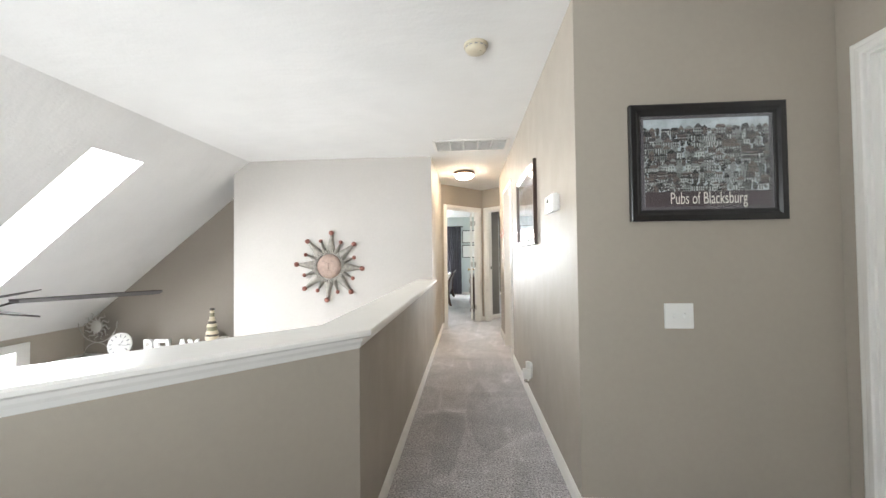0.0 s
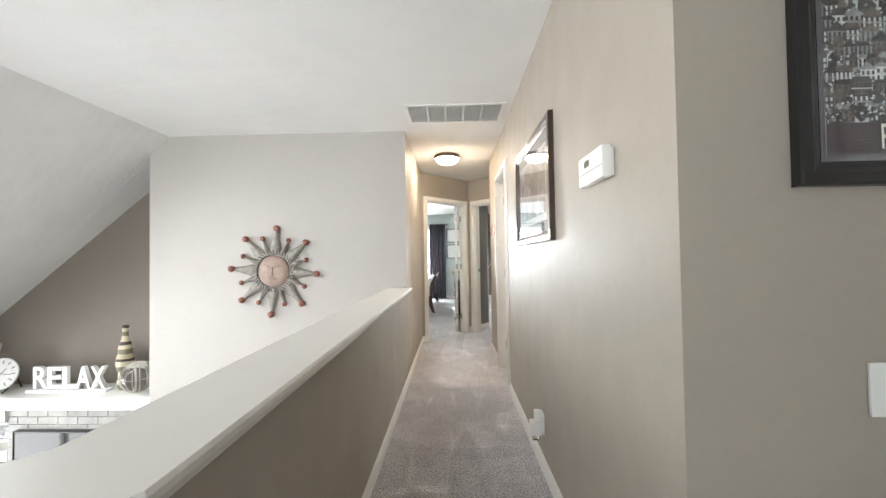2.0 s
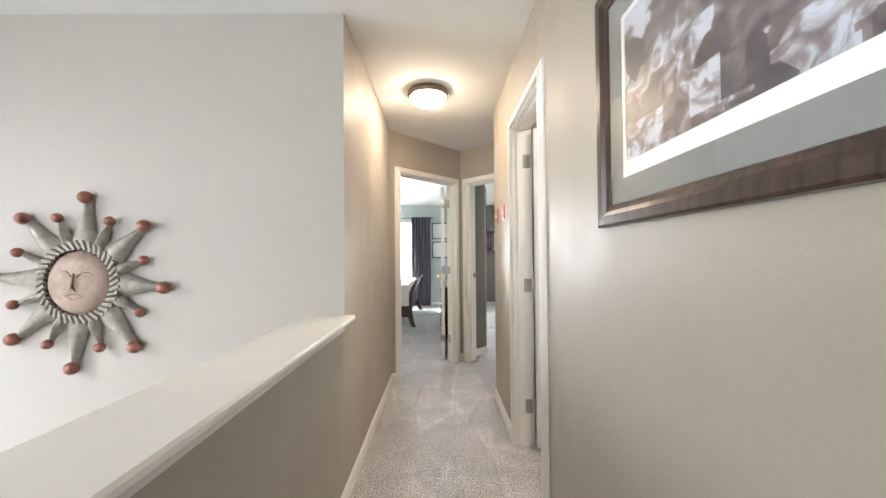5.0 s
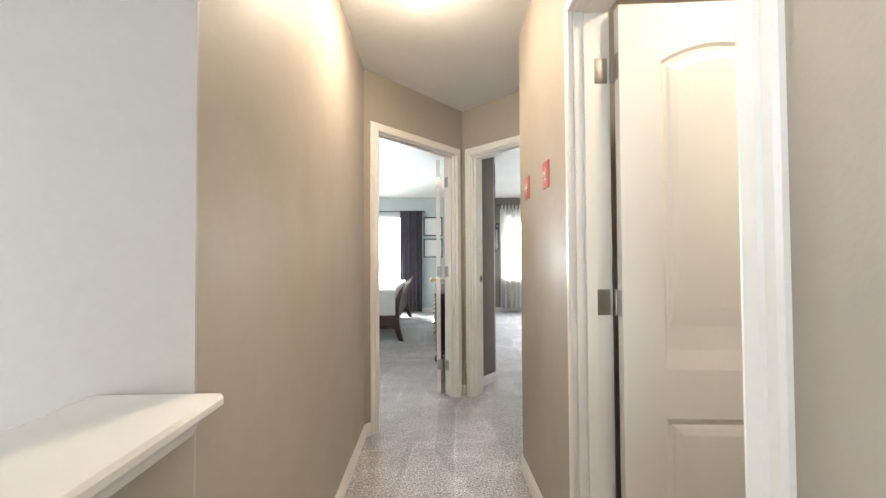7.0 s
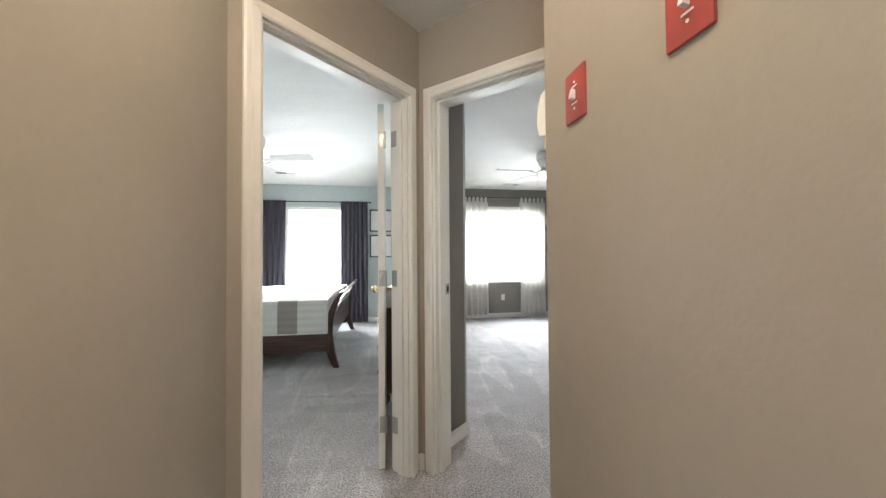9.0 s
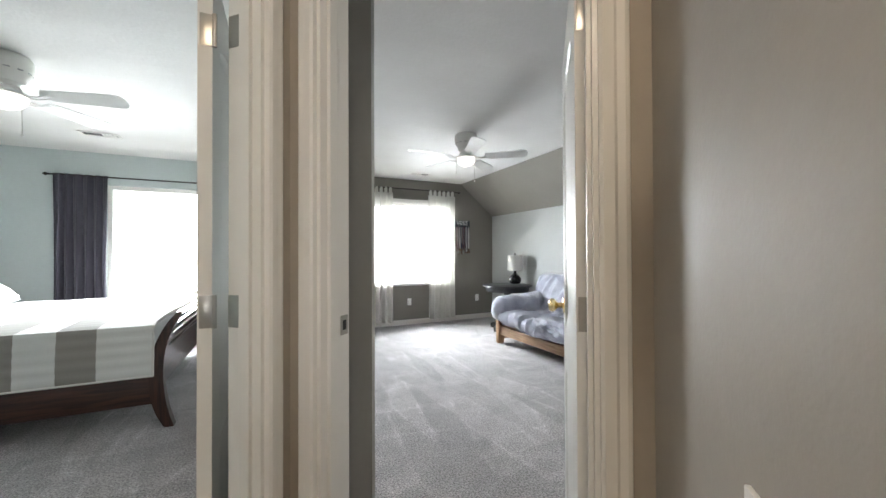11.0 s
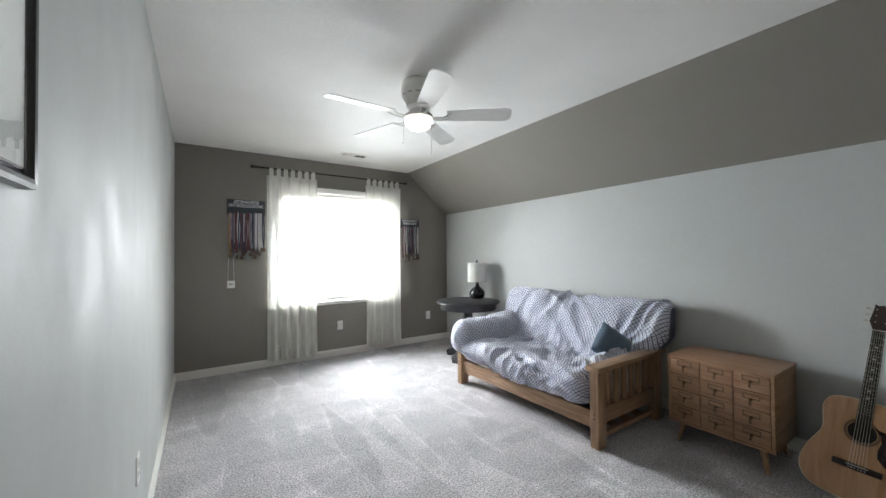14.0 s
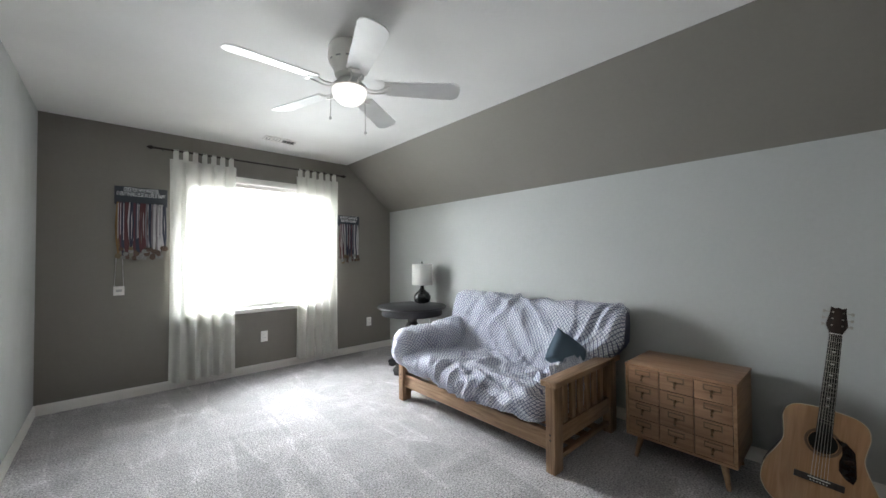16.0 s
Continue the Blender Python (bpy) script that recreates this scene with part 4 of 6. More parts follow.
for k in range(16):
    big = k % 2 == 0
    L, w0 = (0.210, 0.066) if big else (0.130, 0.036)
    a = 360 * k / 16
    bm = bmesh.new()
    rows = [(0.19, w0, 0.022), (0.19 + L * 0.35, w0 * 0.68, 0.034), (0.19 + L * 0.7, w0 * 0.42, 0.026), (0.19 + L, w0 * 0.27, 0.016)]
    prev = None
    for r, w, hgt in rows:
        ring = [bm.verts.new((-w, r, 0)), bm.verts.new((-w * 0.5, r, hgt * 0.8)), bm.verts.new((0, r, hgt)), bm.verts.new((w * 0.5, r, hgt * 0.8)), bm.verts.new((w, r, 0))]
        if prev:
            for i in range(4):
                bm.faces.new((prev[i], prev[i + 1], ring[i + 1], ring[i]))
        prev = ring
    ray = part("ray", bm, SUNM, sun, m=TOP @ pose(0, 0, 0, 0, 0, a))
    rb = 0.031 if big else 0.024
    bm = bmesh.new()
    bmesh.ops.create_uvsphere(bm, u_segments=16, v_segments=10, radius=rb)
    part("ball_tip", bm, COPPER, ray, "reddish copper ball", m=pose(0, 0.19 + L + rb * 0.5, 0.018))
bm = bmesh.new()
for s in (-1, 1):
    tube([(s * 0.012, 0.030, 0.045), (s * 0.035, 0.050, 0.043), (s * 0.070, 0.050, 0.038), (s * 0.095, 0.030, 0.032)], 0.006, 6, bm)
    tube([(s * 0.025, 0.020, 0.044), (s * 0.05, 0.034, 0.042), (s * 0.08, 0.018, 0.038), (s * 0.05, 0.008, 0.042), (s * 0.025, 0.020, 0.044)], 0.003, 6, bm)
tube([(0, 0.045, 0.046), (0, 0.0, 0.050), (0, -0.030, 0.054), (0.014, -0.034, 0.048)], [0.004, 0.006, 0.009, 0.005], 8, bm)
tube([(-0.045, -0.062, 0.040), (-0.015, -0.056, 0.044), (0, -0.060, 0.045), (0.015, -0.056, 0.044), (0.045, -0.062, 0.040)], 0.005, 6, bm)
tube([(-0.035, -0.068, 0.040), (0, -0.084, 0.042), (0.035, -0.068, 0.040)], 0.005, 6, bm)
part("relief", bm, FACE, sun, m=TOP)

# ---- alcove shelf and living space ----
structure("shelf", cube(-5.456, -2.944, 4.44, 4.868, -0.235, -0.115, bevel=0.006), TRIM, "white painted deep shelf across the alcove", "shelf")
structure("trim_mantel_side", cube(-5.37, -5.20, 4.47, 4.868, -2.74, -0.239, bevel=0.006), TRIM, "white painted pilaster under the shelf", "trim")
structure("trim_mantel_rail", cube(-5.196, -4.436, 4.47, 4.868, -0.36, -0.239, bevel=0.004), TRIM, "white painted rail under the shelf", "trim")
structure("trim_ledge", cube(-5.196, -4.436, 4.49, 4.868, -0.76, -0.652, bevel=0.004), TRIM, "white ledge under the alcove shelf", "trim")
STONE = shader("grey_glazed_brick", (0.27, 0.26, 0.24), 0.4, vary=0.25, scale=6, fine=0.10, fine_scale=70, bump=0.0008, bump_scale=50)
surround = structure("fireplace_surround", cube(-4.43, -2.95, 4.50, 4.868, -2.74, -0.239), shader("grey_grout", (0.17, 0.165, 0.155), 0.9), "grey brick tile surround under the shelf", "fireplace")
whole = mesh_of("brick", cube(-0.100, 0.100, -0.006, 0.001, -0.035, 0.035, bevel=0.003), STONE)
short = mesh_of("brick", cube(-0.048, 0.048, -0.006, 0.001, -0.035, 0.035, bevel=0.003), STONE)
for j in range(8):
    for i in range(8):
        x = -4.328 + i * 0.205 + (0.1025 if j % 2 else 0.0)
        if x < -3.0:
            o = new("brick", short if x > -3.06 else whole)
            o.parent = surround
            o.matrix_basis = pose(x - (0.052 if x > -3.06 else 0.0), 4.4995, -0.279 - j * 0.075)
    if j % 2:
        o = new("brick", short)
        o.parent = surround
        o.matrix_basis = pose(-4.380, 4.4995, -0.279 - j * 0.075)
tv = thing("television", pose(-3.69, 4.4935, -0.79), "flat black television on the brick surround, screen off", "television")
part("back_shell", cube(-0.625, 0.625, -0.045, 0.0, -0.345, 0.345, bevel=0.006), BLACK, tv)
part("bezel", ring_frame(1.262, 0.702, 0.016, 0.050), BLACK, tv, smooth=False)
part("screen", cube(-0.612, 0.612, -0.0475, -0.044, -0.332, 0.332), shader("dark_glass_screen", (0.006, 0.007, 0.008), 0.06, vary=0.0), tv, "glossy dark screen")
ph = thing("framed_photo", pose(-5.03, 4.70, -0.6515), "small dark photo frame on the ledge", "picture")
part("frame", ring_frame(0.29, 0.29, 0.042, 0.02), BLACK, ph, m=pose(0, 0, 0.1455), smooth=False)
part("print", cube(-0.105, 0.105, -0.012, -0.001, 0.040, 0.250), busy_print("dark_photo", [(0.03, 0.03, 0.03), (0.12, 0.12, 0.13), (0.3, 0.3, 0.32), (0.6, 0.6, 0.62)], 9), ph)
ph = thing("framed_photo", pose(-4.68, 4.66, -0.6515), "small white photo frame leaning on the ledge", "picture")
LEAN = pose(0, 0, 0, -14, 0, 8)
part("frame", ring_frame(0.19, 0.19, 0.030, 0.015), TRIM, ph, m=LEAN @ pose(0, 0, 0.096), smooth=False)
part("print", cube(-0.065, 0.065, -0.008, -0.001, 0.031, 0.161), busy_print("pale_photo", [(0.10, 0.10, 0.10), (0.3, 0.3, 0.3), (0.6, 0.6, 0.6)], 14, seed=5.0), ph, m=LEAN)
part("strut", cube(-0.02, 0.02, 0.0, 0.004, 0.003, 0.12, m=pose(0, 0.055, 0, 16, 0, 8)), TRIM, ph)

SH = -0.1145
# wire sun sculpture
IRON = shader("pewter_wire", (0.42, 0.40, 0.36), 0.45, metal=0.7, vary=0.1)
ws = thing("metal_sun_sculpture", pose(-5.10, 4.72, SH), "pewter wire sun sculpture on a curved stand", "sculpture")
bm = lathe([(0, 0.022), (0.05, 0.02), (0.08, 0.012), (0.085, 0.0), (0.08, -0.008), (0, -0.01)], 32)
part("disc", bm, IRON, ws, m=pose(0, 0, 0.41, 90, 0, 0))
for k in range(12):
    a = 2 * math.pi * k / 12
    pts = [((0.085 + 0.115 * u) * math.cos(a + 0.22 * math.sin(u * 6)), 0, 0.41 + (0.085 + 0.115 * u) * math.sin(a + 0.22 * math.sin(u * 6))) for u in (0, 0.2, 0.4, 0.6, 0.8, 1.0)]
    part("ray", tube(pts, [0.010, 0.010, 0.009, 0.007, 0.005, 0.003], 8), IRON, ws)
arc = [(0.29 * math.cos(radians(a)), 0.01, 0.48 + 0.29 * math.sin(radians(a))) for a in range(180, 361, 15)]
part("cradle_arc", tube(arc, 0.006, 8), IRON, ws)
foot = [(0.20 * math.cos(radians(a)), 0.01, 0.003 + 0.185 * math.sin(radians(a))) for a in range(0, 181, 15)]
part("foot_arc", tube(foot, 0.006, 8), IRON, ws)
part("base_bar", tube([(-0.20, -0.06, 0.006), (-0.20, 0.08, 0.006)], 0.006, 8), IRON, ws)
part("base_bar", tube([(0.20, -0.06, 0.006), (0.20, 0.08, 0.006)], 0.006, 8), IRON, ws)

ck = thing("table_clock", pose(-4.66, 4.62, SH, 0, 0, 6), "round white clock with numerals on a small easel", "clock")
CKM = pose(0, 0, 0.185, 78, 0, 0)
part("dial", lathe([(0, 0.010), (0.150, 0.010), (0.158, 0.006), (0.158, -0.008), (0, -0.010)], 48), shader("chalky_white", (0.74, 0.73, 0.70), 0.7, vary=0.06, scale=30), ck, m=CKM)
for k in range(12):
    a = radians(30 * k)
    part("numeral", cube(-0.006, 0.006, -0.018, 0.018, 0.0102, 0.0118), GREY_INK, ck, m=CKM @ pose(0.118 * math.sin(a), 0.118 * math.cos(a), 0, 0, 0, -30 * k))
part("hour_hand", cube(-0.005, 0.005, -0.01, 0.065, 0.012, 0.0135), GREY_INK, ck, m=CKM @ pose(0, 0, 0, 0, 0, -40))
part("minute_hand", cube(-0.0035, 0.0035, -0.015, 0.10, 0.014, 0.0155), GREY_INK, ck, m=CKM @ pose(0, 0, 0, 0, 0, -95))
for x in (-0.07, 0.07):
    part("easel_leg", tube([(x, -0.07, 0.006), (x, -0.02, 0.03), (x * 0.8, 0.06, 0.22), (x, 0.12, 0.006)], 0.007, 8), BLACK, ck)

WSIGN = shader("white_painted_letters", (0.80, 0.79, 0.77), 0.55, vary=0.04, scale=20)
rx = thing("relax_sign", pose(-3.93, 4.62, SH), "white standing block letters spelling relax on a base", "sign")
part("base", cube(-0.42, 0.42, -0.05, 0.05, 0, 0.03, bevel=0.003), WSIGN, rx)
for i, c in enumerate("RELAX"):
    text_mesh(c, 0.31, 0.02, WSIGN, "letter", rx, pose(-0.31 + i * 0.155, 0, 0.135, 90, 0, 0) @ Matrix.Diagonal((1.05, 1, 1, 1)), width=0.145)


def banded(name, bands, height):
    """Glaze in bands by height."""
    m = shader(name, (0.5, 0.5, 0.5), 0.35, vary=0.0, bump=0.0015, bump_scale=40, object_space=True)
    n, l = m.node_tree.nodes, m.node_tree.links
    tc, s = n.new("ShaderNodeTexCoord"), n.new("ShaderNodeSeparateXYZ")
    l.new(tc.outputs["Object"], s.inputs[0])
    t = n.new("ShaderNodeTexNoise")
    t.inputs["Scale"].default_value = 8
    l.new(tc.outputs["Object"], t.inputs["Vector"])
    r = n.new("ShaderNodeMapRange")
    r.inputs["From Max"].default_value = height
    a = n.new("ShaderNodeMath")
    a.operation = "MULTIPLY_ADD"
    a.inputs[1].default_value = 0.03
    l.new(s.outputs[2], r.inputs["Value"]), l.new(t.outputs["Fac"], a.inputs[0]), l.new(r.outputs[0], a.inputs[2])
    ramp = n.new("ShaderNodeValToRGB")
    ramp.color_ramp.interpolation = "CONSTANT"
    while len(ramp.color_ramp.elements) < len(bands):
        ramp.color_ramp.elements.new(0.5)
    for i, (p, c) in enumerate(bands):
        ramp.color_ramp.elements[i].position, ramp.color_ramp.elements[i].color = p, (*c, 1)
    l.new(a.outputs[0], ramp.inputs[0]), l.new(ramp.outputs[0], n["Principled BSDF"].inputs["Base Color"])
    return m


SAND, OLIVE, DKB = (0.52, 0.45, 0.32), (0.16, 0.15, 0.09), (0.05, 0.04, 0.03)
vz = thing("striped_vase", pose(-3.42, 4.70, SH), "tall slim striped ceramic bottle vase", "vase")
part("body", lathe([(0, 0.0), (0.055, 0.0), (0.066, 0.03), (0.070, 0.09), (0.060, 0.14), (0.058, 0.17), (0.075, 0.22), (0.082, 0.28), (0.072, 0.34), (0.056, 0.38), (0.062, 0.42), (0.050, 0.47), (0.032, 0.52), (0.026, 0.58), (0.026, 0.62), (0.034, 0.655), (0.028, 0.66), (0.02, 0.62), (0.0, 0.60)], 32),
     banded("striped_glaze", [(0, OLIVE), (0.10, SAND), (0.17, DKB), (0.21, SAND), (0.30, OLIVE), (0.38, SAND), (0.46, DKB), (0.50, SAND), (0.57, OLIVE), (0.65, SAND), (0.71, DKB), (0.76, SAND), (0.85, OLIVE), (0.92, SAND), (0.97, DKB)], 0.66), vz)
gb = thing("glass_float", pose(-3.19, 4.60, SH), "clear green glass ball wrapped in pale net", "ornament")
bm = bmesh.new()
bmesh.ops.create_uvsphere(bm, u_segments=32, v_segments=20, radius=0.15)
g = part("ball", bm, clear_glass("pale_green_glass"), gb, m=pose(0, 0, 0.155))
g.visible_shadow = False
ROPE = shader("pale_rope", (0.55, 0.52, 0.45), 0.9, vary=0.1, scale=60)
for k in range(8):
    a = math.pi * k / 8
    pts = [(0.153 * math.sin(t) * math.cos(a), 0.153 * math.sin(t) * math.sin(a), 0.155 + 0.153 * math.cos(t)) for t in [2 * math.pi * i / 24 for i in range(24)]]
    part("cord", tube(pts, 0.0035, 6, closed=True), ROPE, gb)
part("cord", tube([(0.153 * math.cos(2 * math.pi * i / 24), 0.153 * math.sin(2 * math.pi * i / 24), 0.155) for i in range(24)], 0.0035, 6, closed=True), ROPE, gb)


# ---- ceiling fans ----
FANW = shader("white_enamel", (0.78, 0.77, 0.74), 0.3, vary=0.03, scale=15)
BLADEW = shader("white_blade", (0.80, 0.79, 0.77), 0.45, vary=0.04, scale=8)


def ceiling_fan(m, name, label, body, blade_mat, first, light, rod=0.0, radius=0.66):
    """A five-bladed fan hung from its own origin on the ceiling."""
    root = thing(name, m, label, "ceiling fan")
    if rod:
        part("canopy", lathe([(0, 0.001), (0.075, 0.001), (0.07, -0.03), (0.03, -0.06), (0, -0.06)], 32), body, root)
        part("downrod", tube([(0, 0, -0.05), (0, 0, -rod - 0.02)], 0.013, 12), body, root)
    z = -rod
    part("motor_housing", lathe([(0, z + 0.0005), (0.108, z + 0.0005), (0.118, z - 0.015), (0.120, z - 0.07), (0.110, z - 0.10), (0.085, z - 0.135), (0.082, z - 0.165), (0.06, z - 0.185), (0, z - 0.185)], 40), body, root)
    for k in range(12):
        part("vent_slot", cube(0.108, 0.1125, -0.014, 0.014, z - 0.098, z - 0.092), GREY_INK, root, m=pose(0, 0, 0, 0, 0, 30 * k))
    part("switch_housing", lathe([(0, z - 0.18), (0.055, z - 0.18), (0.065, z - 0.19), (0.07, z - 0.215), (0.098, z - 0.225), (0.100, z - 0.24), (0.09, z - 0.245), (0, z - 0.245)], 40), body, root)
    part("light_globe", lathe([(0.094, z - 0.243), (0.096, z - 0.255), (0.088, z - 0.285), (0.065, z - 0.31), (0.03, z - 0.325), (0, z - 0.328)], 40), light, root, "lit frosted glass bowl")
    for k in range(5):
        a = first + 72 * k
        arm = pose(0, 0, z - 0.232, 0, 0, a)
        bm = bmesh.new()
        for y in (-0.018, 0.018):
            tube([(0.07, y * 0.6, 0.0), (0.12, y * 1.3, -0.016), (0.17, y, -0.016), (0.22, y * 1.8, 0.0)], 0.0045, 8, bm)
        box(bm, 0.195, 0.235, -0.045, 0.045, -0.003, 0.001, 0.0015)
        part("blade_iron", bm, body, root, m=arm)
        outline = []
        w0, w1, x0, x1 = 0.055, 0.070, 0.20, radius
        outline += [(x0, -w0), (x1 - 0.05, -w1)]
        outline += [(x1 - 0.05 + 0.05 * math.sin(radians(t)), -w1 + 0.05 - 0.05 * math.cos(radians(t))) for t in (30, 60, 90)]
        outline += [(x1 - 0.05 + 0.05 * math.cos(radians(t)), w1 - 0.05 + 0.05 * math.sin(radians(t))) for t in (0, 30, 60, 90)]
        outline += [(x0, w0)]
        part("blade", prism(outline, 0.0, 0.006), blade_mat, root, m=arm @ pose(0, 0, 0.001, -14, 0, 0), smooth=False)
    for x, y, length in ((-0.088, 0.047, 0.17), (0.062, -0.060, 0.25)):
        ch_ = part("pull_chain", tube([(x, y, z - 0.22), (x * 1.05, y * 1.05, z - 0.23 - length)], 0.0016, 6), NICKEL, root)
        part("chain_knob", lathe([(0, 0), (0.006, -0.004), (0.007, -0.014), (0.003, -0.022), (0, -0.023)], 12), body, ch_, m=pose(x * 1.05, y * 1.05, z - 0.23 - length))
    return root


LIT = glow("lit_white_glass", (1.0, 0.94, 0.84), 1.7)
UNLIT = shader("frosted_glass_off", (0.75, 0.74, 0.72), 0.3, vary=0.02)
fan = ceiling_fan(pose(2.10, 9.06, H), "ceiling_fan", "white five-blade hugger ceiling fan with lit bowl", FANW, BLADEW, 36, LIT, radius=0.635)
fan2 = copy_thing(fan, pose(-1.24, 8.90, H, 0, 0, 25))
DARKBLADE = wood("dark_fan_blade", (0.022, 0.017, 0.015), (0.05, 0.04, 0.035), axis="X", rough=0.75)
ceiling_fan(pose(-2.56, 1.65, H), "ceiling_fan", "dark-bladed ceiling fan on a long downrod", DARK, DARKBLADE, 51.5, UNLIT, 1.22, 0.86)


def air_register(m, label):
    root = thing("ceiling_register", m, label, "air vent")
    bm = bmesh.new()
    for a, b, c, d in ((-0.16, 0.16, -0.075, -0.055), (-0.16, 0.16, 0.055, 0.075), (-0.16, -0.14, -0.055, 0.055), (0.14, 0.16, -0.055, 0.055)):
        box(bm, a, b, c, d, -0.006, 0.001, 0.002)
    part("frame", bm, TRIM, root, smooth=False)
    # No duct behind: a dark plate gives the shade between the louvres.
    part("backing", cube(-0.142, 0.142, -0.057, 0.057, 0.0, 0.001), shader("duct_shade", (0.05, 0.05, 0.05), 0.8), root)
    for k in range(9):
        x = -0.125 + k * 0.031
        part("louvre", cube(-0.011, 0.011, -0.055, 0.055, -0.0006, 0.0006, m=pose(x, 0, -0.004, 0, 40 if k < 5 else -40, 0)), TRIM, root)
    return root


air_register(pose(2.36, 11.03, H), "white louvred air register in the spare room ceiling")
air_register(pose(-1.35, 10.6, H), "white louvred air register in the bedroom ceiling")


# ---- curtains ----
def curtain(name, m, w, top, bottom, folds, mat, label, tabs, seed, group):
    """A hanging panel with soft folds; its own x runs along the rod, y towards the room."""
    root = thing(name, m, label, "curtain", group)
    rnd = random.Random(seed)
    phase = [rnd.uniform(-0.5, 0.5) for _ in range(6)]
    nx, nz = folds * 12, 36
    bm = bmesh.new()
    grid = []
    for j in range(nz + 1):
        v = j / nz
        z = top + (bottom - top) * v
        row = []
        for i in range(nx + 1):
            u = i / nx
            amp = 0.014 + 0.020 * min(1, v * 1.8) + 0.006 * math.sin(3 * u + phase[0])
            ph = 2 * math.pi * folds * (u + 0.025 * math.sin(5 * u + phase[1] * 6 + 0.6 * v)) + phase[2]
            y = amp * math.sin(ph) + 0.008 * math.sin(2 * ph + phase[3] + 2 * v)
            x = (u - 0.5) * w * (1 - 0.05 * math.sin(math.pi * v) * (0.5 + phase[4]))
            row.append(bm.verts.new((x + 0.006 * math.cos(ph), y, z)))
        grid.append(row)
    for a, b in zip(grid, grid[1:]):
        for i in range(nx):
            bm.faces.new((a[i], a[i + 1], b[i + 1], b[i]))
    part("panel", bm, mat, root)
    if tabs:
        for k in range(tabs):
            x = (-0.5 + (k + 0.5) / tabs) * (w - 0.03) * 1.02
            bm = bmesh.new()
            pts = [(0.016, top - 0.02), (0.016, top + 0.075), (0.0, top + 0.092), (-0.016, top + 0.075), (-0.016, top - 0.02)]
            va = [[bm.verts.new((x + s, y, z)) for y, z in pts] for s in (-0.02, 0.02)]
            for i in range(4):
                bm.faces.new((va[0][i], va[0][i + 1], va[1][i + 1], va[1][i]))
            part("tab", bm, mat, root)
    return root


def rod(name, m, length, r, label):
    root = thing(name, m, label, "curtain rod")
    part("pole", tube([(-length / 2, 0, 0), (length / 2, 0, 0)], r, 12), DARK, root)
    for s in (-1, 1):
        part("finial", lathe([(0, 0), (r, 0), (r * 1.6, 0.006), (r * 0.9, 0.014), (r * 2.2, 0.030), (r * 1.8, 0.045), (r * 0.7, 0.06), (0, 0.066)], 16), DARK, root, m=pose(s * length / 2, 0, 0, 0, 90 * s, 0))
        x = s * (length / 2 - 0.06)
        part("bracket", tube([(x, 0.085, 0.0), (x, 0.0, -0.004)], 0.006, 8), DARK, root)
    return root


LINEN = fabric("cream_sheer_linen", (0.69, 0.68, 0.635), 0.26)
NAVY = fabric("dark_plum_blackout", (0.030, 0.027, 0.040), 0.06)
rod("curtain_rod", pose(2.30, BACK - 0.085, 2.265), 1.84, 0.009, "thin dark metal curtain rod with finials")
curtain("curtain", pose(1.765, BACK - 0.085, 0), 0.56, 2.185, 0.075, 5, LINEN, "cream tab-top curtain panel, light showing through", 7, 1, "cream curtains")
curtain("curtain", pose(2.915, BACK - 0.085, 0), 0.52, 2.185, 0.075, 5, LINEN, "cream tab-top curtain panel, light showing through", 6, 2, "cream curtains")
rod("curtain_rod", pose(-1.12, BACK - 0.085, 2.135), 1.90, 0.009, "thin dark metal curtain rod in the bedroom")
curtain("curtain", pose(-1.80, BACK - 0.085, 0), 0.50, 2.15, 0.02, 6, NAVY, "dark plum rod-pocket curtain panel", 0, 3, "dark bedroom curtains")
curtain("curtain", pose(-0.41, BACK - 0.085, 0), 0.46, 2.15, 0.02, 6, NAVY, "dark plum rod-pocket curtain panel", 0, 4, "dark bedroom curtains")
bl = thing("window_blind", pose(2.34, BACK - 0.0, 2.045), "white raised blind headrail above the window", "blind")
part("headrail", cube(-0.79, 0.79, -0.03, 0.03, -0.005, 0.06, bevel=0.006), TRIM, bl)

# ---- medal hangers ----
BOARD = shader("charcoal_navy_board", (0.035, 0.040, 0.052), 0.55, vary=0.1, scale=20)
RIB = [shader("ribbon_" + n_, c, 0.6, vary=0.08, scale=40) for n_, c in (("red", (0.11, 0.03, 0.035)), ("white", (0.60, 0.58, 0.58)), ("blue", (0.03, 0.034, 0.065)), ("maroon", (0.10, 0.03, 0.045)), ("gold", (0.26, 0.15, 0.05)), ("grey", (0.22, 0.20, 0.22)))]
MEDAL = [shader("medal_gold", (0.20, 0.15, 0.09), 0.35, metal=0.5, vary=0.2, scale=80), shader("medal_silver", (0.27, 0.265, 0.26), 0.35, metal=0.9, vary=0.2, scale=80), shader("medal_bronze", (0.12, 0.08, 0.06), 0.4, metal=0.5, vary=0.2, scale=80)]


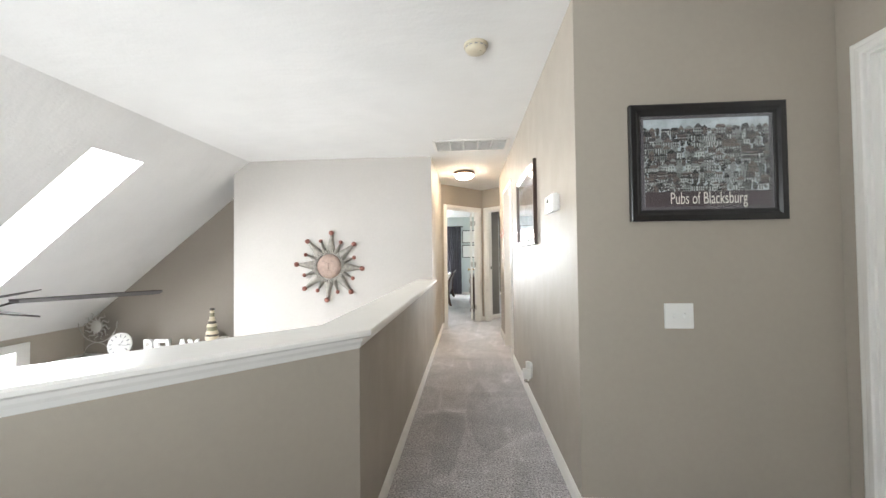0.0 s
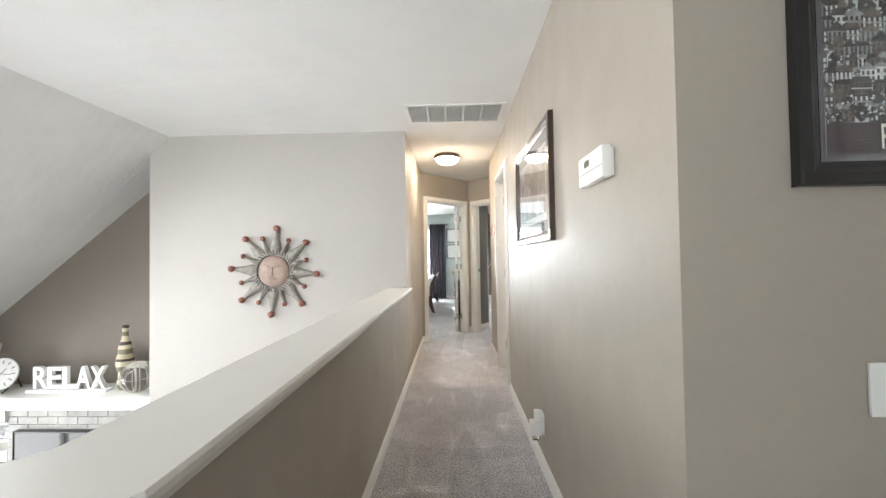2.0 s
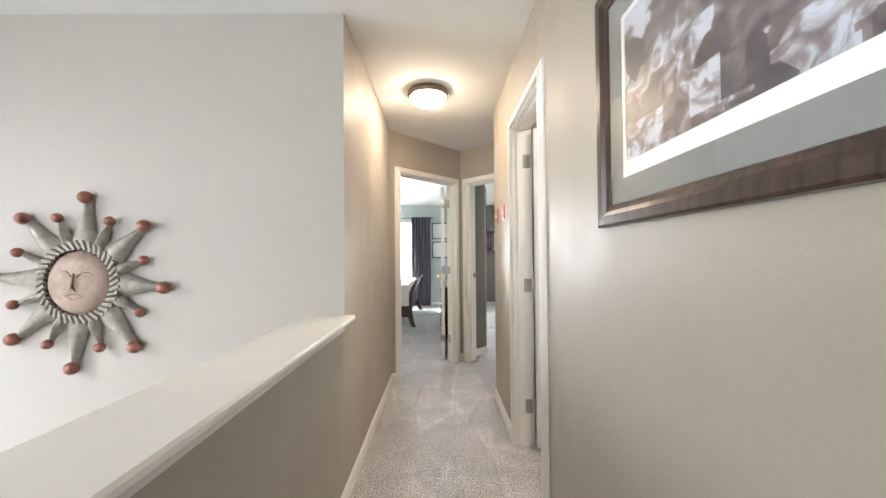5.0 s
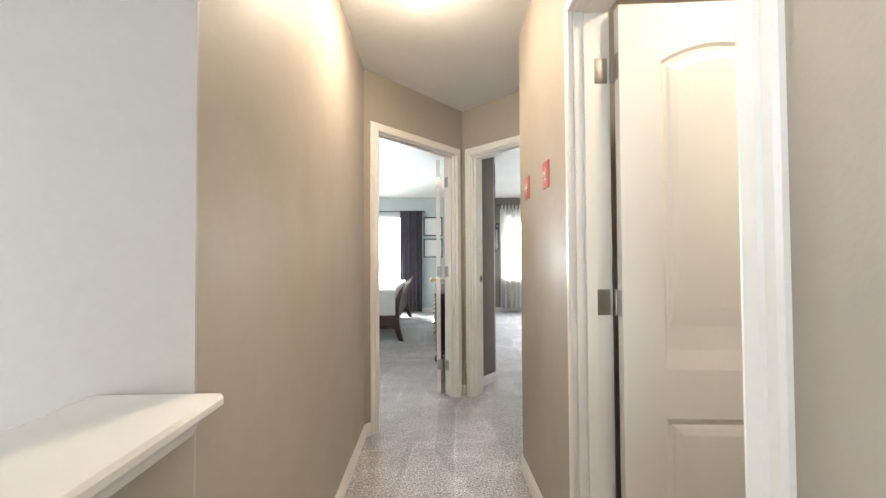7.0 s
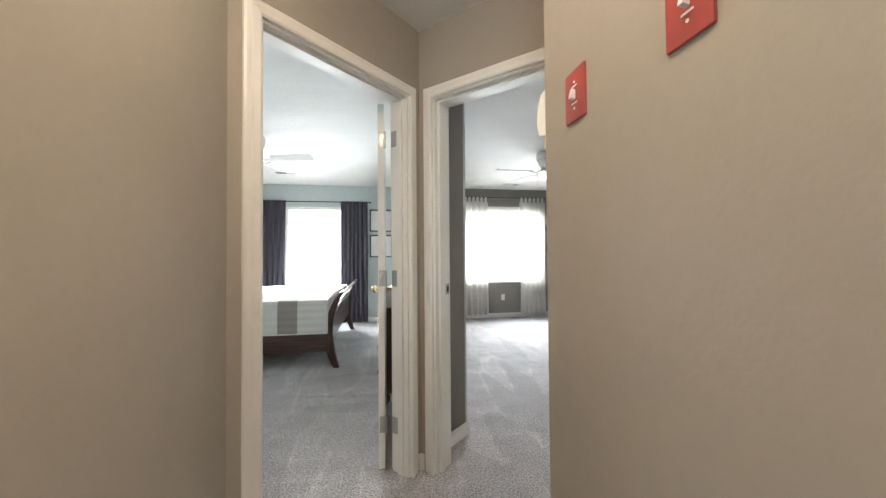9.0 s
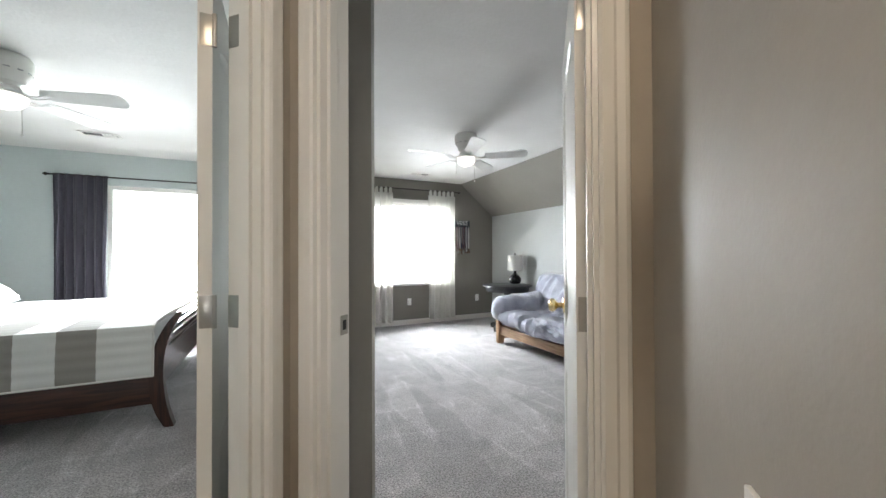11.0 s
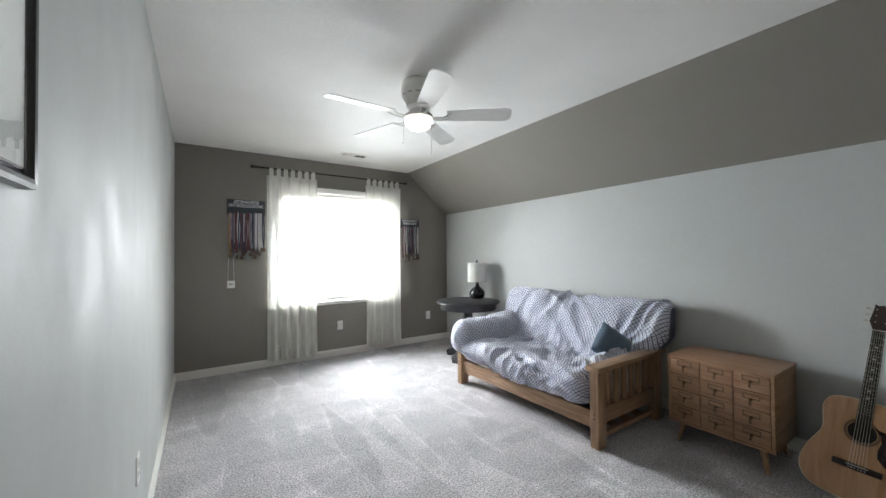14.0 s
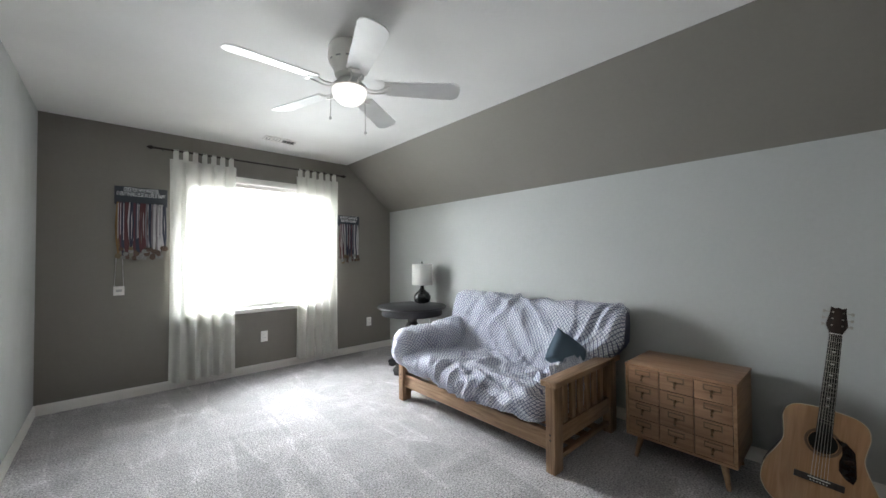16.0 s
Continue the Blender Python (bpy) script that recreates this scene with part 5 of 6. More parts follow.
def medal_hanger(m, w, board_h, drop, count, lines, label, seed, gold=False):
    root = thing("medal_hanger", m, label, "medal hanger")
    part("board", cube(-w / 2, w / 2, -0.014, 0.0, -board_h, 0, bevel=0.002), BOARD, root)
    for i, (body, width) in enumerate(lines):
        text_mesh(body, 0.05, 0.0003, WHITE_INK, "lettering", root, pose(0, -0.0148, -0.026 - i * 0.042, 90, 0, 0), "white capital lettering", width, bold=0.004)
    part("rail", tube([(-w / 2 + 0.01, -0.022, -board_h + 0.015), (w / 2 - 0.01, -0.022, -board_h + 0.015)], 0.004, 8), DARK, root)
    rnd = random.Random(seed)
    for k in range(count):
        x = -w / 2 + 0.02 + (w - 0.04) * (k + 0.5) / count + rnd.uniform(-0.006, 0.006)
        mat = RIB[4] if gold and k < 2 else RIB[rnd.choice((0, 1, 2, 2, 3, 0, 5, 1))]
        hang = drop * rnd.uniform(0.80, 1.0)
        y = -0.026 - rnd.uniform(0, 0.018)
        a, b = rnd.uniform(0.006, 0.016), rnd.uniform(-0.008, 0.008)
        bm = bmesh.new()
        for s in (-1, 1):
            pts = [(x + s * 0.003, -board_h + 0.02), (x + s * a, -board_h - hang * 0.4), (x + s * a * 0.7 + b * 0.6, -board_h - hang * 0.75), (x + b, -board_h - hang)]
            strip = [[bm.verts.new((px + d, y + s * 0.004 + (d > 0) * 0.002, pz)) for d in (-0.0065, 0.0065)] for px, pz in pts]
            for p, q in zip(strip, strip[1:]):
                bm.faces.new((p[0], p[1], q[1], q[0]))
        ribbon = part("ribbon", bm, mat, root)
        r = rnd.uniform(0.016, 0.025)
        part("medal", lathe([(0, -0.0022), (r * 0.85, -0.0022), (r, -0.0012), (r, 0.0012), (r * 0.85, 0.0022), (0, 0.0022)], 20), MEDAL[rnd.choice((0, 1, 1, 2, 2))], ribbon, m=pose(x + b, y - 0.006 - 0.002 * (k % 3), -board_h - hang - r * 0.9, 90 + rnd.uniform(-8, 8), rnd.uniform(-8, 8), 0))
        if k % 2 == 0:
            box_ = cube(x - 0.0022, x + 0.0022, y - 0.0065, y - 0.0055, -board_h - hang * 0.7, -board_h + 0.01)
            part("ribbon_stripe", box_, RIB[1] if mat is not RIB[1] else RIB[2], ribbon)
    return root


medal_hanger(pose(1.29, BACK - 0.001, 1.893), 0.375, 0.165, 0.46, 32, (("ONCE YOU HAVE WRESTLED,", 0.25), ("EVERYTHING ELSE IN LIFE IS EASY.", 0.345)), "dark lettered board hung with many medals on ribbons", 5, True)
medal_hanger(pose(3.36, BACK - 0.001, 1.778), 0.30, 0.13, 0.45, 18, (("ALWAYS EARNED", 0.25), ("NEVER GIVEN", 0.21)), "small black lettered board hung with medals", 9)
tg = thing("hanging_tag", pose(1.14, BACK - 0.003, 0.96), "small white card hung on a string", "tag")
part("card", cube(-0.037, 0.037, -0.003, 0.0, -0.04, 0.04, bevel=0.001), PLASTIC, tg)
part("mark", cube(-0.02, 0.02, -0.0042, -0.0028, -0.01, 0.012), shader("pale_grey_print", (0.45, 0.45, 0.45), 0.7), tg)
part("string", tube([(-0.03, -0.002, 0.04), (-0.02, -0.004, 0.33)], 0.0014, 5), WHITE_INK, tg)
part("string", tube([(0.03, -0.002, 0.04), (0.02, -0.004, 0.33)], 0.0014, 5), WHITE_INK, tg)
outlet("outlet", wall_at(2.345, BACK, 0.378, 90), "white wall outlet under the window")
outlet("outlet", wall_at(3.66, BACK, 0.378, 90), "white wall outlet near the corner table")
outlet("outlet", wall_at(0.641, 8.86, 0.40, 180), "white wall outlet on the side wall")
switch_plate("light_switch", wall_at(0.641, 7.30, 1.02, 180), 1, "white toggle light switch inside the doorway")
framed("framed_print", wall_at(0.641, 7.47, 1.72, 180), 0.40, 0.72, 0.025, 0.016, BLACK, MATW, "black deep-framed print with a white mat", MATW, 0.08)

# ---- spare room furniture ----
TBL = wood("worn_charcoal_wood", (0.010, 0.010, 0.011), (0.030, 0.030, 0.032), axis="X", rough=0.42)
tb = thing("pedestal_table", pose(3.59, 10.45, 0), "dark charcoal round pedestal table in the corner", "table")
part("tabletop", lathe([(0, 0.70), (0.375, 0.70), (0.383, 0.695), (0.385, 0.683), (0.378, 0.675), (0, 0.672)], 56), TBL, tb)
part("apron", lathe([(0, 0.673), (0.335, 0.673), (0.338, 0.61), (0.333, 0.60), (0.32, 0.60), (0, 0.62)], 56), TBL, tb)
part("column", lathe([(0, 0.62), (0.09, 0.62), (0.085, 0.59), (0.055, 0.56), (0.05, 0.52), (0.075, 0.49), (0.08, 0.45), (0.06, 0.40), (0.05, 0.34), (0.06, 0.26), (0.085, 0.20), (0.09, 0.17), (0.07, 0.15), (0, 0.15)], 32), TBL, tb)
part("plinth", cube(-0.14, 0.14, -0.14, 0.14, 0.08, 0.16, bevel=0.012), TBL, tb, m=pose(0, 0, 0, 0, 0, 20))
for k in range(4):
    bm = prism([(0.08, 0.03), (0.29, 0.03), (0.30, 0.05), (0.29, 0.075), (0.24, 0.085), (0.16, 0.13), (0.08, 0.14)], -0.05, 0.05, m=pose(0, 0, 0, 90, 0, 0))
    box(bm, 0.23, 0.295, -0.045, 0.045, 0, 0.032, 0.006)
    part("foot", bm, TBL, tb, m=pose(0, 0, 0, 0, 0, 20 + 90 * k), smooth=False)

lp = thing("table_lamp", pose(3.80, 10.53, 0.7005), "black gourd table lamp with a white drum shade", "lamp")
part("base", lathe([(0, 0), (0.055, 0), (0.085, 0.015), (0.100, 0.05), (0.098, 0.085), (0.075, 0.12), (0.045, 0.145), (0.026, 0.165), (0.020, 0.19), (0.022, 0.21), (0.0, 0.212)], 40), shader("gloss_black_ceramic", (0.012, 0.012, 0.013), 0.15, vary=0.0), lp)
part("stem", tube([(0, 0, 0.205), (0, 0, 0.47)], 0.005, 10), DARK, lp)
SHADE = fabric("white_linen_shade", (0.80, 0.79, 0.76), 0.25)
part("shade", lathe([(0.122, 0.215), (0.118, 0.455), (0.115, 0.455), (0.119, 0.215)], 48), SHADE, lp, "white linen drum shade")
for k in range(3):
    part("shade_spoke", tube([(0, 0, 0.445), (0.117 * math.cos(2.1 * k), 0.117 * math.sin(2.1 * k), 0.45)], 0.002, 6), DARK, lp)
part("finial", lathe([(0, 0.465), (0.009, 0.466), (0.011, 0.478), (0.005, 0.492), (0, 0.496)], 14), DARK, lp)
part("cord", tube([(0.06, 0.02, 0.004), (0.12, 0.06, 0.006), (0.165, 0.08, 0.002), (0.185, 0.085, -0.10), (0.18, 0.09, -0.30)], 0.003, 6), PLASTIC, lp)

PINE = wood("golden_pine", (0.20, 0.115, 0.062), (0.38, 0.242, 0.145), axis="X", rough=0.45)
PINEZ = wood("golden_pine_upright", (0.20, 0.115, 0.062), (0.38, 0.242, 0.145), axis="Z", rough=0.45)
PINEY = wood("golden_pine_rail", (0.20, 0.115, 0.062), (0.38, 0.242, 0.145), axis="Y", rough=0.45)
FX, FY0, FY1 = 3.0, 8.335, 9.80


def lattice_cloth(name):
    """Pale cotton printed with a small grey-blue lattice."""
    m = bpy.data.materials.new(name)
    m.use_nodes = True
    n, l = m.node_tree.nodes, m.node_tree.links
    b = n["Principled BSDF"]
    b.inputs["Roughness"].default_value = 0.9
    b.inputs["Sheen Weight"].default_value = 0.2
    uv = n.new("ShaderNodeUVMap")
    s = n.new("ShaderNodeSeparateXYZ")
    l.new(uv.outputs[0], s.inputs[0])

    def math_(op, a, c=None):
        k = n.new("ShaderNodeMath")
        k.operation = op
        for i, v in enumerate((a, c)):
            if v is None:
                continue
            if isinstance(v, (int, float)):
                k.inputs[i].default_value = v
            else:
                l.new(v, k.inputs[i])
        return k.outputs[0]

    K = 36.0
    u, v = math_("MULTIPLY", s.outputs[0], K), math_("MULTIPLY", s.outputs[1], K)
    p, q = math_("ADD", u, v), math_("SUBTRACT", u, v)
    dp = math_("ABSOLUTE", math_("SUBTRACT", math_("FRACT", p), 0.5))
    dq = math_("ABSOLUTE", math_("SUBTRACT", math_("FRACT", q), 0.5))
    near = math_("MAXIMUM", dp, dq)
    line = math_("GREATER_THAN", near, 0.355)
    dot = math_("LESS_THAN", near, 0.13)
    both = math_("MAXIMUM", line, dot)
    mix = n.new("ShaderNodeMix")
    mix.data_type = "RGBA"
    l.new(both, mix.inputs["Factor"])
    mix.inputs["A"].default_value, mix.inputs["B"].default_value = (0.74, 0.75, 0.80, 1), (0.10, 0.11, 0.19, 1)
    l.new(mix.outputs["Result"], b.inputs["Base Color"])
    t = n.new("ShaderNodeTexNoise")
    t.inputs["Scale"].default_value = 260
    g = n.new("ShaderNodeNewGeometry")
    l.new(g.outputs["Position"], t.inputs["Vector"])
    bp = n.new("ShaderNodeBump")
    bp.inputs["Distance"].default_value = 0.0006
    l.new(t.outputs["Fac"], bp.inputs["Height"]), l.new(bp.outputs[0], b.inputs["Normal"])
    return m


def sheet(bm, rows_fn, nu, nv, uv_layer, uv_scale, uv_shift=(0, 0)):
    """A skin of nu by nv cells; rows_fn(u, v) gives the place."""
    grid = [[bm.verts.new(rows_fn(i / nu, j / nv)) for i in range(nu + 1)] for j in range(nv + 1)]
    for j in range(nv):
        for i in range(nu):
            f = bm.faces.new((grid[j][i], grid[j][i + 1], grid[j + 1][i + 1], grid[j + 1][i]))
            for loop, (a, c) in zip(f.loops, ((i, j), (i + 1, j), (i + 1, j + 1), (i, j + 1))):
                loop[uv_layer].uv = (uv_shift[0] + uv_scale[0] * a / nu, uv_shift[1] + uv_scale[1] * c / nv)


def creases(p, q, seed):
    """Cloth folds: ridged noise drawn out along a wandering direction."""
    w = noise.noise(Vector((p * 1.3, q * 1.3, seed)))
    c1 = noise.noise(Vector((p * 2.2 + w, q * 8.5 + p * 2.6 + w * 2.2, seed + 3)))
    c2 = noise.noise(Vector((p * 6.5 - q * 3.0 + w * 2, q * 2.0 + w, seed + 7)))
    c3 = noise.noise(Vector((p * 9 + w * 3, q * 15, seed + 11)))
    soft = noise.noise(Vector((p * 2.2, q * 2.2, seed + 17)))
    where = 0.55 + 0.9 * abs(noise.noise(Vector((p * 1.7, q * 1.7, seed + 23))))
    return where * (0.026 * (1 - abs(c1) * 2.6) + 0.017 * (1 - abs(c2) * 2.6) + 0.010 * (1 - abs(c3) * 2.4)) + 0.022 * soft


ft = thing("futon", pose(0, 0, 0), "golden pine slatted futon frame with patterned cotton mattress", "futon")
for y in (FY0, FY1):
    fr_ = pose(0, y, 0)
    part("front_post", cube(FX - 0.03, FX + 0.06, -0.03, 0.03, 0, 0.495, bevel=0.005), PINEZ, ft, m=fr_)
    part("rear_post", cube(3.70, 3.79, -0.03, 0.03, 0, 0.495, bevel=0.005), PINEZ, ft, m=fr_)
    part("armrest", cube(FX - 0.05, 3.82, -0.05, 0.05, 0.495, 0.53, bevel=0.008), PINE, ft, m=fr_)
    part("lower_rail", cube(FX + 0.06, 3.70, -0.018, 0.018, 0.15, 0.25, bevel=0.004), PINE, ft, m=fr_)
    part("foot_rail", cube(FX + 0.06, 3.70, -0.015, 0.015, 0.055, 0.085, bevel=0.004), PINE, ft, m=fr_)
    for k in range(6):
        x = FX + 0.13 + k * 0.095
        part("arm_slat", cube(x - 0.025, x + 0.025, -0.010, 0.010, 0.25, 0.495, bevel=0.003), PINEZ, ft, m=fr_)
    for z in (0.19, 0.22):
        # Black discs on the post put the holes' shade into colour.
        part("bolt_hole", lathe([(0, 0.0006), (0.006, 0.0006), (0.006, 0), (0, 0)], 12), BLACK, ft, m=pose(FX - 0.0302, y + 0.0, z, 0, -90, 0))
part("front_rail", cube(FX - 0.005, FX + 0.035, FY0 + 0.03, FY1 - 0.03, 0.115, 0.225, bevel=0.005), PINEY, ft)
part("rear_rail", cube(3.72, 3.76, FY0 + 0.03, FY1 - 0.03, 0.14, 0.24, bevel=0.005), PINEY, ft)
for k in range(8):
    x = FX + 0.09 + k * 0.085
    part("seat_slat", cube(x - 0.03, x + 0.03, FY0 + 0.03, FY1 - 0.03, 0.226, 0.246, bevel=0.003), PINEY, ft)
for k in range(3):
    part("stretcher", cube(FX + 0.25 + k * 0.16, FX + 0.31 + k * 0.16, FY0 + 0.02, FY0 + 0.5, 0.05, 0.07, bevel=0.003), PINEY, ft)

CLOTH = lattice_cloth("lattice_print_cotton")
bm = bmesh.new()
uvl = bm.loops.layers.uv.new("UVMap")
PROF = [(3.02, 0.25), (2.97, 0.27), (2.945, 0.33), (2.955, 0.39), (3.0, 0.425), (3.08, 0.43), (3.2, 0.415), (3.32, 0.40), (3.44, 0.39), (3.52, 0.395), (3.57, 0.43), (3.61, 0.50), (3.66, 0.60), (3.71, 0.70), (3.76, 0.79), (3.80, 0.845), (3.85, 0.865), (3.90, 0.845), (3.92, 0.79), (3.90, 0.68), (3.86, 0.56), (3.80, 0.44), (3.72, 0.32), (3.70, 0.26)]


def along(prof, t):
    k = t * (len(prof) - 1)
    i = min(int(k), len(prof) - 2)
    f = k - i
    a, b = Vector(prof[i]), Vector(prof[i + 1])
    p0 = Vector(prof[max(0, i - 1)])
    p3 = Vector(prof[min(len(prof) - 1, i + 2)])
    return 0.5 * ((2 * a) + (b - p0) * f + (2 * p0 - 5 * a + 4 * b - p3) * f * f + (3 * a - p0 - 3 * b + p3) * f ** 3)


def futon_skin(u, v):
    p = along(PROF, u)
    d = along(PROF, min(1, u + 0.01)) - along(PROF, max(0, u - 0.01))
    nx_, nz_ = -d.y, d.x
    L = math.hypot(nx_, nz_) or 1
    nx_, nz_ = nx_ / L, nz_ / L
    back = min(1, max(0, (p.y - 0.45) / 0.2))
    y0, y1 = FY0 + 0.045 - 0.155 * back, FY1 - 0.03 + 0.18 * back
    y = y0 + (y1 - y0) * v
    edge = min(v, 1 - v)
    shrink = 1 - math.sqrt(max(0, 1 - (1 - min(1, edge / 0.07)) ** 2))
    k = creases(u * 2.0 + 0.1, v * 1.5, 2.0) * (0.35 + 0.65 * (1 - shrink))
    cx, cz = (3.35, 0.32) if p.y < 0.42 else (3.78, max(0.35, p.y - 0.05))
    x = p.x + nx_ * k + (cx - p.x) * 0.55 * shrink
    z = p.y + nz_ * k + (cz - p.y) * 0.55 * shrink
    if u < 0.45:
        z += 0.012 * math.sin(v * 9) * (1 - shrink)
    return (x, y, max(z, 0.249 if 0.12 > u or u > 0.93 else 0.2))


sheet(bm, futon_skin, 150, 130, uvl, (2.0, 1.5))
for row_v in (0.0, 1.0):
    pts = [Vector(futon_skin(i / 60, row_v)) for i in range(61)]
    vs = [bm.verts.new(p) for p in pts]
    bm.faces.new(vs)


def arm_roll(y_mid, top, x0, x1, half, seed, droop):
    """The mattress's end, rolled up over an arm."""
    def skin(u, v):
        x = x0 + (x1 - x0) * v
        e = min(v, 1 - v)
        r = math.sqrt(max(0.0, 1 - (1 - min(1, e / 0.16)) ** 2))
        a = 2 * math.pi * u
        hz = 0.15
        k = creases(u * 1.1 + 3, v * 0.8, seed)
        y = y_mid + (half * r + k * r) * math.cos(a)
        z = top - hz + (hz * r + k * r) * math.sin(a) - droop * (1 - v)
        return (x, y, z)
    sheet(bm, skin, 70, 60, uvl, (0.9, 0.75), (0.2, 0.1))


arm_roll(FY1 - 0.01, 0.625, FX - 0.10, 3.76, 0.135, 21.0, 0.03)
arm_roll(FY0 + 0.125, 0.545, FX + 0.02, 3.74, 0.09, 33.0, 0.06)
part("mattress", bm, CLOTH, ft, "pale cotton cover printed with grey-blue lattice")


def pillow(name, m, w, h, depth, mat, label, category="pillow", group=""):
    root = thing(name, m, label, category, group)
    bm = bmesh.new()
    for s in (-1, 1):
        grid = []
        for j in range(21):
            row = []
            for i in range(21):
                a, b = i / 10 - 1, j / 10 - 1
                k = max(0.0, (1 - a ** 4) * (1 - b ** 4)) ** 0.5
                pinch = 1 - 0.07 * (abs(a) ** 3 + abs(b) ** 3) * (1 if abs(a * b) < 0.8 else 0.4)
                wr = 0.05 * noise.noise(Vector((a * 3, b * 3, s * 2.0 + w)))
                row.append(bm.verts.new((a * w / 2 * pinch, s * depth / 2 * k * (1 + wr), b * h / 2 * pinch)))
            grid.append(row)
        for j in range(20):
            for i in range(20):
                bm.faces.new((grid[j][i], grid[j][i + 1], grid[j + 1][i + 1], grid[j + 1][i]))
    bmesh.ops.remove_doubles(bm, verts=bm.verts, dist=0.0008)
    part("cover", bm, mat, root)
    edge = [(-w / 2 * 0.94, 0, -h / 2 * 0.94), (w / 2 * 0.94, 0, -h / 2 * 0.94), (w / 2 * 0.94, 0, h / 2 * 0.94), (-w / 2 * 0.94, 0, h / 2 * 0.94)]
    part("seam", tube(edge, 0.003, 6, closed=True), mat, root)
    return root


pillow("throw_pillow", pose(3.47, 8.51, 0.555, -24, 38, -35), 0.29, 0.27, 0.12, fabric("slate_blue_cotton", (0.10, 0.15, 0.20)), "slate blue square throw pillow on the futon")

# card catalogue
CAT = wood("honey_oak", (0.22, 0.115, 0.06), (0.36, 0.21, 0.122), axis="Y", rough=0.4)
CATX = wood("honey_oak_side", (0.22, 0.118, 0.06), (0.36, 0.22, 0.122), axis="X", rough=0.4)
ANTIQ = shader("antique_brass", (0.17, 0.115, 0.065), 0.35, metal=0.8, vary=0.12, scale=60)
cc = thing("card_catalogue", pose(3.50, 7.85, 0), "honey oak card catalogue with twelve small drawers", "cabinet")
CW, CZ0, CZ1, CD = 0.275, 0.135, 0.575, 0.42
part("top", cube(-0.004, CD, -CW - 0.004, CW + 0.004, CZ1 - 0.016, CZ1, bevel=0.004), CAT, cc)
part("bottom", cube(0, CD, -CW, CW, CZ0, CZ0 + 0.016, bevel=0.002), CAT, cc)
for s in (-1, 1):
    part("side", cube(0, CD, min(s * CW, s * (CW - 0.016)), max(s * CW, s * (CW - 0.016)), CZ0 + 0.016, CZ1 - 0.016, bevel=0.001), CATX, cc)
part("back", cube(CD - 0.008, CD - 0.002, -CW + 0.016, CW - 0.016, CZ0 + 0.016, CZ1 - 0.016), CAT, cc)
part("carcass", cube(0.022, CD - 0.01, -CW + 0.017, CW - 0.017, CZ0 + 0.017, CZ1 - 0.017), shader("cabinet_inside", (0.06, 0.035, 0.02), 0.8), cc)
dw, dh = (2 * CW - 0.032) / 3, (CZ1 - CZ0 - 0.032) / 4
for i in range(3):
    for j in range(4):
        y, z = -CW + 0.016 + dw * (i + 0.5), CZ0 + 0.016 + dh * (j + 0.5)
        dr = part("drawer", cube(0.0, 0.02, -dw / 2 + 0.0022, dw / 2 - 0.0022, -dh / 2 + 0.002, dh / 2 - 0.002, bevel=0.003), CAT, cc, m=pose(-0.002 - 0.002 * ((i + j) % 2), y, z))
        bm = bmesh.new()
        for a, b, c, d in ((-0.032, 0.032, 0.024, 0.028), (-0.032, -0.028, 0.008, 0.024), (0.028, 0.032, 0.008, 0.024), (-0.032, -0.010, 0.004, 0.008), (0.010, 0.032, 0.004, 0.008)):
            box(bm, -0.004, 0.001, a, b, c, d)
        tube([(-0.002, 0, 0.006), (-0.016, 0, 0.0), (-0.022, 0, -0.010), (-0.016, 0, -0.018)], [0.005, 0.006, 0.006, 0.004], 8, bm)
        tube([(-0.002, -0.010, 0.006), (-0.008, 0, 0.003), (-0.002, 0.010, 0.006)], 0.003, 6, bm)
        bmesh.ops.scale(bm, verts=bm.verts, vec=(1.25, 1.3, 1.35))
        part("label_pull", bm, ANTIQ, dr, "antique brass label holder with hook pull")
for x in (0.06, CD - 0.06):
    for y in (-CW + 0.07, CW - 0.07):
        sx, sy = (-0.03 if x < 0.2 else 0.03), (-0.025 if y < 0 else 0.025)
        part("leg", tube([(x, y, CZ0), (x + sx, y + sy, 0)], [0.020, 0.011], 14), CATX, cc)

# guitar
SPRUCE = wood("golden_spruce", (0.40, 0.22, 0.115), (0.52, 0.31, 0.172), axis="Z", rough=0.25, coat=0.5)
ROSE = wood("dark_rosewood", (0.014, 0.009, 0.008), (0.045, 0.028, 0.022), axis="Z", rough=0.35)
STEEL = shader("guitar_string", (0.7, 0.66, 0.6), 0.3, metal=1.0, vary=0)
gt = thing("acoustic_guitar", pose(3.57, 7.31, 0.004) @ pose(0, 0, 0, 0, 15.5, 0) @ pose(0, 0, 0, 5.5, 0, 0) @ pose(0, 0, 0, 0, 0, -82), "natural-top acoustic guitar leaning against the wall", "guitar")
half = [(0.0, 0.0), (0.10, 0.003), (0.16, 0.025), (0.195, 0.075), (0.200, 0.13), (0.188, 0.19), (0.160, 0.25), (0.140, 0.30), (0.137, 0.335), (0.143, 0.38), (0.148, 0.42), (0.138, 0.465), (0.105, 0.492), (0.05, 0.502), (0.0, 0.503)]
fine = [along(half, i / 56) for i in range(57)]
outline = [(p.x, p.y) for p in fine] + [(-p.x, p.y) for p in fine[-2:0:-1]]
UP = pose(0, 0, 0, 90, 0, 0)
part("soundboard", prism(outline, 0.0, 0.004, m=UP), SPRUCE, gt, "golden spruce top", smooth=False)
part("body_sides", prism([(x * 0.998, 0.0005 + y * 0.998) for x, y in outline], -0.105, -0.0002, m=UP), ROSE, gt, "dark rosewood sides")
